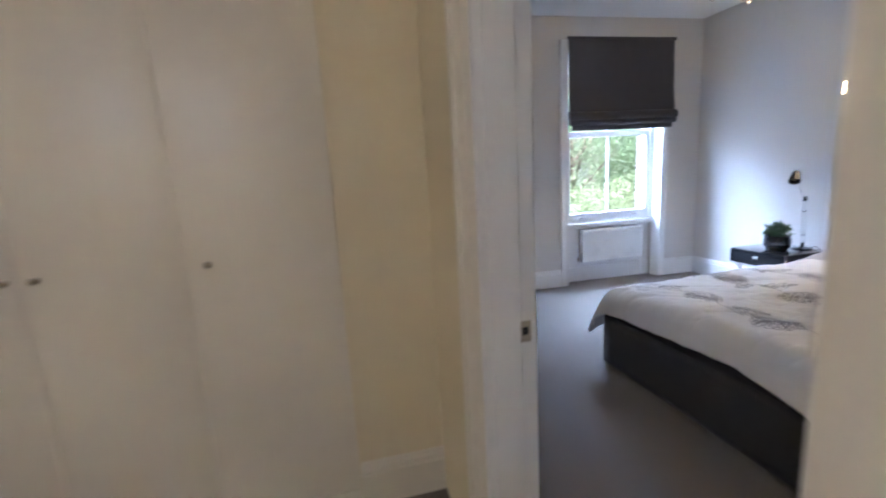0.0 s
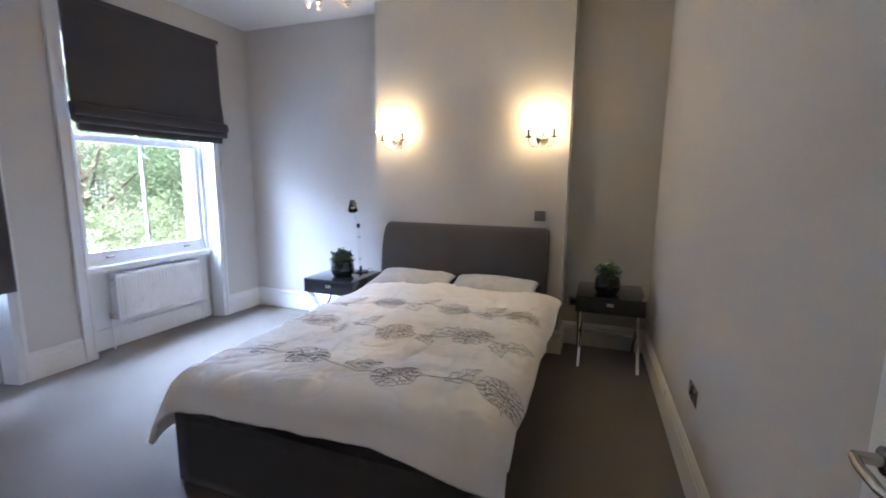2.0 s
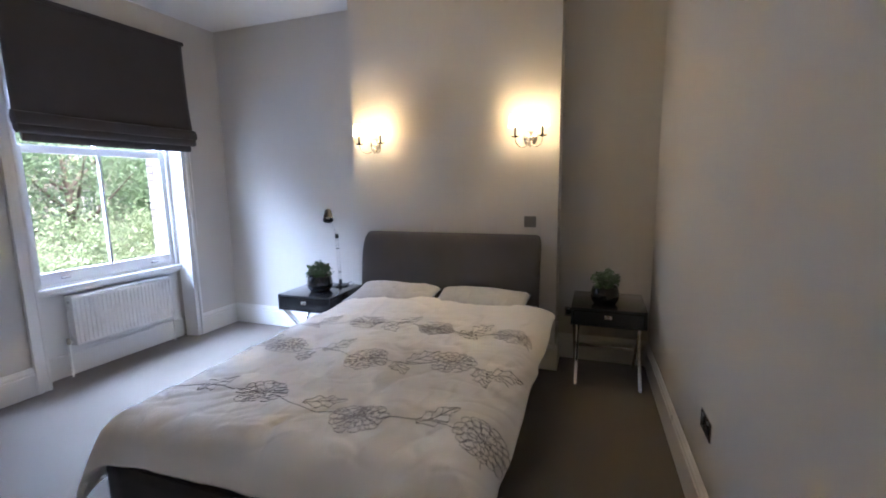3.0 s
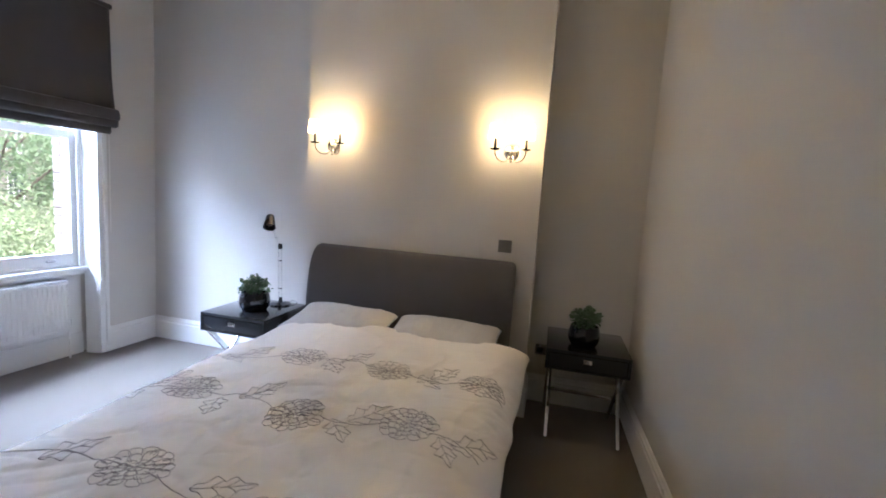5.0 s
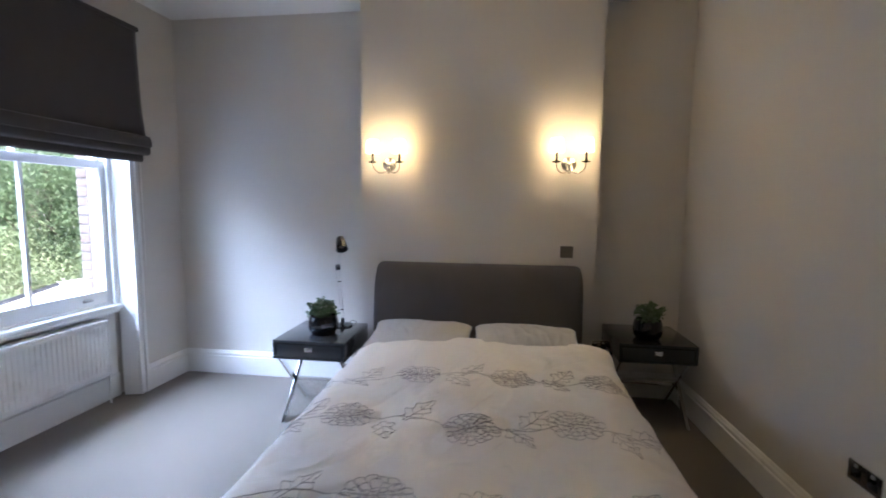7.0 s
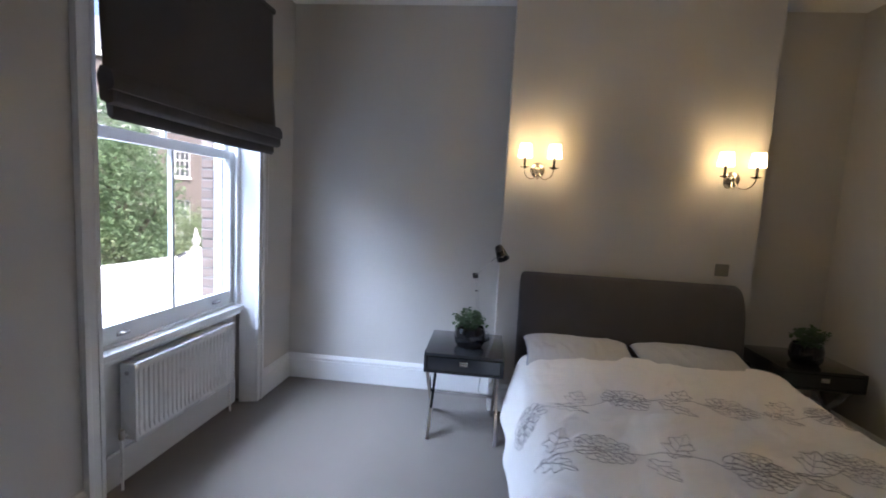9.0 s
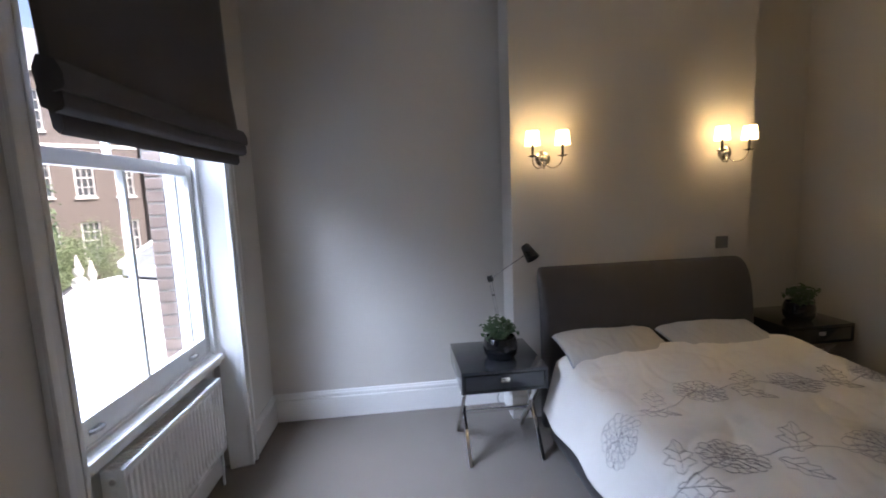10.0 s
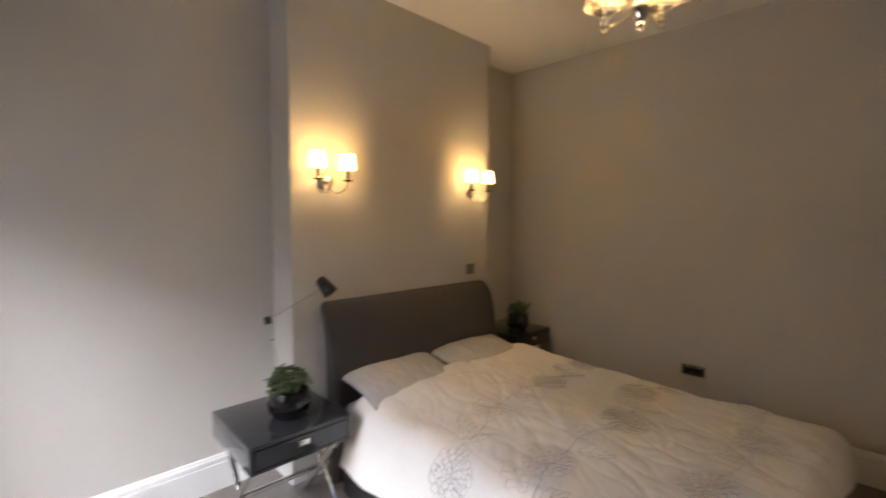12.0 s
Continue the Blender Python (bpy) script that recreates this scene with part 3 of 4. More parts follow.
# ---------------------------------------------------------------- bed
BED_X0, BED_Y0, BED_Y1 = 2.29, 1.59, 3.165
MID = (BED_Y0 + BED_Y1) / 2
bed = thing("bed", (BED_X0, MID, 0), "double bed with dark upholstered base and sleigh headboard", "bed")
HALF = (BED_Y1 - BED_Y0) / 2
bm = bmesh.new()
nx, rows = 60, []
ring = []
for k in range(61):                                    # foot and two sides of the valance
    s = k / 60 * (2 * 2.18 + 2 * HALF)
    if s < 2.18:
        p, n = (2.18 - s, HALF), (0, 1)
    elif s < 2.18 + 2 * HALF:
        p, n = (0.0, HALF - (s - 2.18)), (-1, 0)
    else:
        p, n = (s - 2.18 - 2 * HALF, -HALF), (0, -1)
    ring.append((p, n, s))
for z in (0.015, 0.06, 0.15, 0.25, 0.34, 0.40):
    row = []
    for p, n, s in ring:
        w = 0.006 * noise.noise((s * 2.3, z * 2, 5)) + (0.008 * (0.3 - z) if z < 0.3 else 0)
        row.append(bm.verts.new((p[0] + n[0] * w, p[1] + n[1] * w, z)))
    rows.append(row)
for a, b in zip(rows, rows[1:]):
    for i in range(60):
        bm.faces.new((a[i], a[i + 1], b[i + 1], b[i]))
base = part("valance", bm, VALANCE, bed, "dark charcoal cloth valance", smooth=True)
sol = base.modifiers.new("thickness", "SOLIDIFY")
sol.thickness, sol.offset = 0.012, -1
part("base", B(0.02, 2.2, -HALF + 0.015, HALF - 0.015, 0.03, 0.395, bevel=0.01), VALANCE, bed)

# sleigh headboard: padded, leaning and rolled back at the top
bm = bmesh.new()
section = [(0.05, 0.02), (0.03, 0.30), (0.028, 0.60), (0.035, 0.75), (0.055, 0.88), (0.085, 0.99), (0.120, 1.07), (0.160, 1.125), (0.205, 1.155), (0.245, 1.150),
           (0.268, 1.120), (0.262, 1.085), (0.225, 1.02), (0.190, 0.93), (0.165, 0.80), (0.150, 0.60), (0.145, 0.30), (0.145, 0.02)]
hw, cols = 0.80, []
stations = [-1, -0.996, -0.988, -0.976, -0.962, -0.945] + [-0.9 + 0.06 * k for k in range(31)] + [0.945, 0.962, 0.976, 0.988, 0.996, 1]
for u in stations:
    e = max(0.0, (abs(u) - 0.945) / 0.055)
    shrink = 1 - 0.06 * e * e
    col = []
    for x, z in section:
        rise = max(0.0, z - 1.0)
        cx = 0.12
        col.append(bm.verts.new((2.222 + cx + (x - cx) * (1 - 0.35 * e ** 3), u * hw * (1 - 0.006 * (rise / 0.15) ** 2), z * 1.013 - 0.040 * (1 - math.sqrt(max(0.0, 1 - e * e))) * (z / 1.15) ** 6)))
    cols.append(col)
for a, b in zip(cols, cols[1:]):
    for q in range(len(section)):
        bm.faces.new((a[q], a[(q + 1) % len(section)], b[(q + 1) % len(section)], b[q]))
bm.faces.new(cols[0])
bm.faces.new(list(reversed(cols[-1])))
hb = part("headboard", bm, UPHOLS, bed, "mid grey padded cloth headboard", smooth=True)
hb.data.set_sharp_from_angle(angle=radians(70))

mattress = thing("mattress", (BED_X0 + 0.01, MID, 0.40), "white mattress under a fitted sheet on the bed base", "mattress")
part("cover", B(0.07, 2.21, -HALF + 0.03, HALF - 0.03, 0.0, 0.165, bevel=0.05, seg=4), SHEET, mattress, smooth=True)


# duvet: one function gives the surface, so that the stitched flowers lie on it
def over_edge(d, a, r, steep):
    """Distance along the cloth from the middle -> (distance out, drop)."""
    if d <= a:
        return d, 0.0
    t = min((d - a) / r, steep)
    out, drop = a + r * math.sin(t), r * (1 - math.cos(t))
    rest = d - a - r * t
    if rest > 0:
        out, drop = out + rest * math.cos(steep), drop + rest * math.sin(steep)
    return out, drop


DX1 = 4.36                                             # upper hem, at the pillows


def duvet(u, v):
    """u: metres of cloth from the upper hem towards the foot; v: metres from the middle, positive towards the window."""
    side_out, side_drop = over_edge(abs(v), 0.69 if v > 0 else 0.755, 0.13 if v > 0 else 0.20, 1.22 if v > 0 else 1.32)
    if v < 0:                                          # the upper corner stands out stiffly
        side_drop *= 1 - 0.85 * math.exp(-(u / 0.24) ** 2)
    foot_out, foot_drop = over_edge(u, 1.94, 0.13, 1.32)
    y = MID + math.copysign(side_out, v)
    x = DX1 - foot_out
    drop = max(side_drop, foot_drop) + 0.18 * min(side_drop, foot_drop)
    x -= 0.10 * min(side_drop, foot_drop)
    flat = max(0.0, 1 - (side_drop + foot_drop) / 0.12)
    puff = 0.045 * (1 - (v / 1.0) ** 2) * (1 - 0.45 * (u / 2.1) ** 2) + 0.034 * (1 - (v / 1.0) ** 4) * math.exp(-(u / 0.45) ** 2)
    puff += 0.022 * max(0.0, min(1.0, (-v - 0.25) / 0.4))
    puff -= 0.055 * max(0.0, 1 - u / 0.07) ** 2 * max(0.0, 1 - abs(v))
    wave = 0.022 * noise.noise((x * 1.9 + 4, y * 1.9, 1.3)) + 0.011 * noise.noise((x * 4.2, y * 4.2, 7.1)) + 0.006 * noise.noise((x * 9 + y * 4, y * 9 - x * 3, 3.3))
    wave -= 0.007 * max(0.0, 1 - abs(noise.noise((x * 2.6 + 1.5 * y, y * 2.6, 21.0))) / 0.10)
    wave -= 0.004 * max(0.0, 1 - abs(noise.noise((x * 3.1, y * 7.5 + 2 * x, 31.0))) / 0.13) + 0.0035 * max(0.0, 1 - abs(noise.noise((x * 8.5 + 3 * y, y * 4.0, 37.0))) / 0.12)
    pull = max(0.0, (u - 1.5) / 0.6)
    wave += 0.009 * pull * math.sin(26 * v + 5 * noise.noise((x * 2.5, y * 2.5, 6.0))) * (0.5 + noise.noise((v * 3, 1.0, 8.0)))
    head = math.exp(-(u / 0.30) ** 2)
    wave = wave * (1 - 0.75 * head) + 0.004 * head * noise.noise((y * 16.0, x * 5.0, 12.0))
    crease = 0.008 * math.sin(6.0 * v + 9.0 * noise.noise((x * 1.2, y * 1.2, 2.2))) * (0.4 + 0.6 * abs(noise.noise((x * 1.5, y * 1.5, 9))))
    crease *= 1 - 0.8 * head
    z = 0.615 + puff + (wave + crease) * (0.45 + 0.55 * flat) - drop
    hang = min(1.0, (side_drop + foot_drop) / 0.2)
    ripple = 0.012 * hang * math.sin(11 * (x + 0.7 * y) + 3 * noise.noise((x * 2, y * 2, 4)))
    y += ripple * (1 if side_drop > foot_drop else 0)
    x += ripple * (1 if foot_drop >= side_drop and foot_drop > 0 else 0)
    return Vector((x, y, z))


cover = thing("duvet", (0, 0, 0), "white cotton duvet with grey embroidered chrysanthemums", "duvet")
bm = bmesh.new()
NU, NV = 210, 210
LEFT, RIGHT = 1.10, 0.975


def foot_length(v):
    return 2.20 + 0.05 * (v / 0.9) ** 2 + 0.012 * math.sin(v * 7)


rows = []
for i in range(NU + 1):
    row = []
    for j in range(NV + 1):
        reach = RIGHT + 0.09 * math.exp(-i / NU * 14)
        v = -reach + (LEFT + reach) * j / NV
        u = foot_length(v) * i / NU
        row.append(bm.verts.new(duvet(u, v)))
    rows.append(row)
for a, b in zip(rows, rows[1:]):
    for j in range(NV):
        bm.faces.new((a[j], a[j + 1], b[j + 1], b[j]))
cloth = part("cover", bm, LINEN, cover, smooth=True)
sol = cloth.modifiers.new("thickness", "SOLIDIFY")
sol.thickness, sol.offset = 0.030, 1 if cloth.data.polygons[NU * NV // 2].normal.z < 0 else -1


# stitched flowers: thin raised lines laid on the cloth
def stitch(bm, pts, width=0.0021):
    """A thin raised ribbon through (u, v) points of the cloth."""
    ring = []
    for i, (u, v) in enumerate(pts):
        p = duvet(u, v)
        a, b = pts[max(i - 1, 0)], pts[min(i + 1, len(pts) - 1)]
        d = Vector((b[0] - a[0], b[1] - a[1]))
        d = d.normalized() if d.length else Vector((1, 0))
        s = Vector((-d.y, d.x)) * width / 2
        l, r = duvet(u + s.x, v + s.y), duvet(u - s.x, v - s.y)
        n = (duvet(u, v + 0.004) - p).cross(duvet(u + 0.004, v) - p)
        n = n.normalized() if n.z > 0 else -n.normalized()
        ring.append((bm.verts.new(l + n * 0.0012), bm.verts.new(p + n * 0.0034), bm.verts.new(r + n * 0.0012)))
    for a, b in zip(ring, ring[1:]):
        bm.faces.new((a[0], a[1], b[1], b[0]))
        bm.faces.new((a[1], a[2], b[2], b[1]))


def flower(bm, u, v, size, turn, rng):
    for r0, r1, count in ((0.02, 0.28, 6), (0.20, 0.52, 9), (0.42, 0.78, 13), (0.66, 1.02, 16)):
        for k in range(count):
            a = turn + 2 * math.pi * (k + rng.random() * 0.5) / count
            w = 1.05 * math.pi / count * (0.9 + 0.3 * rng.random())
            tip = r1 * (0.9 + 0.2 * rng.random())
            pts = []
            for s in range(9):
                t = s / 8
                aa = a + w * math.sin((t - 0.5) * math.pi) * (1 + 0.3 * math.sin(t * math.pi))
                rr = r0 + (tip - r0) * math.sin(t * math.pi) ** 0.6
                pts.append((u + size * rr * math.cos(aa) * 0.92, v + size * rr * math.sin(aa)))
            stitch(bm, pts)


def leaf(bm, u, v, length, turn, rng):
    c, s = math.cos(turn), math.sin(turn)

    def at(a, b):
        return u + a * c - b * s, v + a * s + b * c

    for side in (1, -1):
        pts = []
        for k in range(27):
            t = k / 26
            w = 0.24 * length * math.sin(math.pi * t ** 0.8) * (1 + 0.75 * (abs(((t * 3.2 + 0.1 * side) % 1) * 2 - 1) - 0.5)) + 0.0
            pts.append(at(length * t, side * w))
        stitch(bm, pts)
    stitch(bm, [at(length * t, 0.02 * length * math.sin(5 * t)) for t in (0, 0.2, 0.4, 0.6, 0.8, 0.93)])
    for k in range(2):
        t = 0.3 + 0.25 * k
        for side in (1, -1):
            stitch(bm, [at(length * t, 0), at(length * (t + 0.1), side * 0.10 * length), at(length * (t + 0.16), side * 0.19 * length)], 0.0026)


def stem(bm, a, b, bend):
    mid = ((a[0] + b[0]) / 2 - bend * (b[1] - a[1]), (a[1] + b[1]) / 2 + bend * (b[0] - a[0]))
    pts = []
    for k in range(13):
        t = k / 12
        pts.append(tuple((1 - t) ** 2 * a[i] + 2 * t * (1 - t) * mid[i] + t * t * b[i] for i in (0, 1)))
    stitch(bm, pts, 0.0034)


def spray(spots, tails, seed):
    """One trail of flowers: spots are (x, y) flower centres, tails the ends of the trail."""
    rng = random.Random(seed)
    bm = bmesh.new()
    spots = [(DX1 - x, y - MID) for x, y in spots]
    ends = [(DX1 - x, y - MID) for x, y in tails]
    for u, v in spots:
        flower(bm, u, v, 0.122, rng.random() * 6, rng)
    chain = [ends[0]] + spots + [ends[1]]
    for k, (a, b) in enumerate(zip(chain, chain[1:])):
        du, dv = b[0] - a[0], b[1] - a[1]
        ln = math.hypot(du, dv)
        k0 = 0.0 if k == 0 else 0.105 / ln
        k1 = 0.0 if k == len(chain) - 2 else 0.10 / ln
        p, q = (a[0] + du * k0, a[1] + dv * k0), (b[0] - du * k1, b[1] - dv * k1)
        stem(bm, p, q, (-1) ** (k + seed) * 0.22)
        way = math.atan2(dv, du)
        for t, turn, size in ((0.20, way + 0.85, 0.175), (0.44, way - 0.85, 0.185)):
            t = k0 + t * (1 - k0 - k1)
            if ln > 0.2 and a[0] + du * t + size * math.cos(turn) < 1.86:
                leaf(bm, a[0] + du * t + rng.uniform(-0.012, 0.012), a[1] + dv * t, size * rng.uniform(0.9, 1.15), turn + rng.uniform(-0.25, 0.25), rng)
    part("embroidery", bm, THREAD, cover, "grey stitched trail of chrysanthemums", smooth=False)


spray([(3.52, 3.22), (3.71, 2.65), (3.68, 2.12), (3.70, 1.62)], [(3.48, 3.30), (3.60, 1.50)], 5)
spray([(3.19, 2.90), (3.11, 2.31), (3.22, 1.85)], [(3.12, 3.22), (3.10, 1.53)], 8)
spray([(2.65, 2.60), (2.58, 2.05), (2.62, 1.53)], [(2.56, 3.12), (2.48, 1.50)], 11)


def pillow(at, width, depth, lean, seed, label):
    ob = thing("pillow", at, label, "pillow", "pillows on the bed")
    bm = bmesh.new()
    n = 64
    for s in (1, -1):
        grid = []
        for i in range(n + 1):
            row = []
            for j in range(n + 1):
                a, b = -1 + 2 * i / n, -1 + 2 * j / n
                fat = max(0.0, (1 - abs(a) ** 2.6) * (1 - abs(b) ** 2.6)) ** 0.55
                x = a * depth / 2 * (1 - 0.07 * (1 - abs(b) ** 2) * abs(a))
                y = b * width / 2 * (1 - 0.06 * (1 - abs(a) ** 2) * abs(b))
                z = s * 0.068 * fat
                z += 0.012 * fat * noise.noise((x * 7, y * 7 + seed, s)) - 0.007 * fat * max(0.0, 1 - abs(noise.noise((x * 2.5, y * 9 + seed, s))) / 0.16)
                z += 0.012 * fat * math.sin(34 * y + 9 * noise.noise((x * 3, y * 3, seed))) * max(0, -a) ** 0.7 * (0.3 + abs(noise.noise((y * 5, seed, 1))))
                z -= 0.006 * fat * max(0.0, 1 - abs(noise.noise((x * 3.5 + y * 4, y * 13 + seed, 5))) / 0.14)
                row.append(bm.verts.new((x, y, z)))
            grid.append(row)
        for p, q in zip(grid, grid[1:]):
            for j in range(n):
                bm.faces.new((p[j], p[j + 1], q[j + 1], q[j]))
    bmesh.ops.remove_doubles(bm, verts=bm.verts, dist=0.0005)
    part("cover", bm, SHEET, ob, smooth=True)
    bm = bmesh.new()
    edge = [(math.cos(t), math.sin(t)) for t in [k / 64 * 2 * math.pi for k in range(65)]]
    pts = []
    for c, s in edge:
        k = 1 / max(abs(c), abs(s))
        a, b = c * k, s * k
        pts.append((a * depth / 2 * (1 - 0.07 * (1 - b * b) * abs(a)), b * width / 2 * (1 - 0.06 * (1 - a * a) * abs(b)), 0))
    tube(bm, pts, 0.006, 6)
    part("piping", bm, PRINT, ob, "blue-grey patterned piping")
    ob.rotation_euler = (0, lean, 0)
    return ob


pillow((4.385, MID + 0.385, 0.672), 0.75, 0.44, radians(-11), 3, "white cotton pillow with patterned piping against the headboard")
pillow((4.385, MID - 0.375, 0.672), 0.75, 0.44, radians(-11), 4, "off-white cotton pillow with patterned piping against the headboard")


# ---------------------------------------------------------------- bedside tables
def bedside_table(at, label):
    """Lacquered drawer box on two crossed chrome leg frames; at is the middle of its front edge on the floor."""
    ob = thing("bedside_table", at, label, "bedside table", "bedside tables")
    d, w, z0, z1 = 0.55, 0.272, 0.498, 0.637
    part("top", B(0, d, -w, w, z1 - 0.022, z1, bevel=0.003), LACQUER, ob)
    part("side_panel", B(0.0, d, -w, -w + 0.02, z0, z1 - 0.0225, bevel=0.002), LACQUER, ob)
    part("side_panel", B(0.0, d, w - 0.02, w, z0, z1 - 0.0225, bevel=0.002), LACQUER, ob)
    part("back_panel", B(d - 0.02, d, -w + 0.0205, w - 0.0205, z0, z1 - 0.0225), LACQUER, ob)
    part("bottom", B(0.0, d - 0.0205, -w + 0.0205, w - 0.0205, z0, z0 + 0.014), LACQUER, ob)
    drawer = part("drawer", B(0.003, 0.4, -w + 0.024, w - 0.024, z0 + 0.017, z1 - 0.027, bevel=0.002), LACQUER, ob)
    bm = B(-0.004, 0.003, -0.028, 0.028, 0.560, 0.590, bevel=0.002)
    box(bm, -0.009, -0.004, -0.022, 0.022, 0.562, 0.574, 0.002)
    part("handle", bm, CHROME, drawer, "square chrome drawer pull")
    for y in (-w + 0.035, w - 0.035):
        for a, b, off in ((0.05, d - 0.06, -0.0118), (d - 0.06, 0.05, 0.0118)):
            bm = bmesh.new()
            p, q = Vector((a, y + off, 0.0)), Vector((b, y + off, z0))
            way = (q - p).normalized()
            out = Vector((0, 1, 0)).cross(way) * 0.016
            corners = []
            for c in (p, q):
                for s, t in ((-1, -1), (1, -1), (1, 1), (-1, 1)):
                    v = c + out * s * 1.1 + Vector((0, t * 0.0115, 0))
                    v = v + way * ((c.z - v.z) / way.z)
                    corners.append(bm.verts.new(v))
            for f in ((3, 2, 1, 0), (4, 5, 6, 7), (0, 1, 5, 4), (1, 2, 6, 5), (2, 3, 7, 6), (3, 0, 4, 7)):
                bm.faces.new([corners[k] for k in f])
            bmesh.ops.bevel(bm, geom=list(bm.edges), offset=0.0015, segments=1, affect="EDGES")
            part("leg", bm, CHROME, ob, "polished chrome flat bar leg")
    mid = (0.05 + d - 0.06) / 2
    part("stretcher", B(mid - 0.012, mid + 0.012, -w + 0.055, w - 0.055, z0 / 2 - 0.012, z0 / 2 + 0.012, bevel=0.002), CHROME, ob, "chrome bar between the legs")
    return ob


near = bedside_table((4.205, 3.552, 0), "dark grey lacquered bedside table with crossed chrome legs")
far = copy_thing(near, pose(4.53, 1.05, 0))
tagged(far, "dark lacquered bedside table with crossed chrome legs in the alcove")


def pot_plant(at, seed, r, label):
    ob = thing("pot_plant", at, label, "pot plant", "pot plants on the bedside tables")
    r *= 1.28
    prof = [(r * 0.60, 0.0), (r * 0.76, 0.004), (r * 0.93, 0.032), (r, 0.072), (r * 0.975, 0.108), (r * 0.90, 0.136), (r * 0.87, 0.142), (r * 0.82, 0.142), (r * 0.85, 0.130), (r * 0.5, 0.118)]
    part("pot", lathe(bmesh.new(), prof, steps=32), VASE, ob, "round glossy black pot")
    part("soil", lathe(bmesh.new(), [(r * 0.82, 0.112), (r * 0.82, 0.126), (r * 0.3, 0.132), (0.002, 0.132)], steps=20), SOIL, ob)
    g = random.Random(seed)
    leaves, stems, blooms = bmesh.new(), bmesh.new(), bmesh.new()
    for k in range(70):
        a, reach = g.uniform(0, 2 * math.pi), g.uniform(0.2, 1.0)
        rise = 0.205 - 0.035 * reach ** 2 + g.uniform(-0.035, 0.07)
        root = Vector((0.35 * r * math.cos(a), 0.35 * r * math.sin(a), 0.125))
        tip = Vector((1.02 * r * reach * math.cos(a), 1.02 * r * reach * math.sin(a), rise))
        bend = (root + tip) / 2 + Vector((0, 0, 0.02))
        tube(stems, [root, bend, tip], 0.0016, 5)
        for q in range(g.randint(5, 7)):
            c = tip.lerp(bend, g.uniform(0, 0.7)) + Vector((g.uniform(-1, 1), g.uniform(-1, 1), g.uniform(-0.6, 1))) * 0.018
            ln, wd = g.uniform(0.020, 0.040), g.uniform(0.009, 0.016)
            rot = Euler((g.uniform(-0.7, 0.7), g.uniform(-0.7, 0.7), g.uniform(0, 6.3))).to_matrix()
            pts = [(0, 0, 0), (ln * 0.35, wd, 0.003), (ln * 0.75, wd * 0.7, 0.0), (ln, 0, -0.005), (ln * 0.75, -wd * 0.7, 0.0), (ln * 0.35, -wd, 0.003)]
            vs = [leaves.verts.new(c + rot @ Vector(p)) for p in pts]
            ridge = [leaves.verts.new(c + rot @ Vector((ln * t, 0, -0.003))) for t in (0.35, 0.75)]
            for f in ((vs[0], vs[1], ridge[0]), (vs[0], ridge[0], vs[5]), (vs[1], vs[2], ridge[1], ridge[0]), (ridge[0], ridge[1], vs[4], vs[5]), (vs[2], vs[3], ridge[1]), (ridge[1], vs[3], vs[4])):
                leaves.faces.new(f)
        if k % 9 == 0:
            for q in range(5):
                b = q / 5 * 2 * math.pi
                c = tip + Vector((0, 0, 0.014))
                vs = [blooms.verts.new(c + Vector(p)) for p in ((0, 0, 0), (0.008 * math.cos(b - 0.5), 0.008 * math.sin(b - 0.5), 0.002), (0.012 * math.cos(b), 0.012 * math.sin(b), 0.001), (0.008 * math.cos(b + 0.5), 0.008 * math.sin(b + 0.5), 0.002))]
                blooms.faces.new(vs)
    part("stems", stems, LEAF, ob)
    tagged(part("leaves", leaves, LEAF, ob, "small dark green leaves", smooth=False), kind="stuff")
    tagged(part("flowers", blooms, PETAL, ob, "tiny white flowers", smooth=False), kind="stuff")
    return ob


pot_plant((4.425, 3.527, 0.6375), 11, 0.089, "leafy green plant in a round glossy black pot")
pot_plant((4.702, 1.078, 0.6375), 23, 0.083, "leafy plant with tiny white flowers in a black pot")


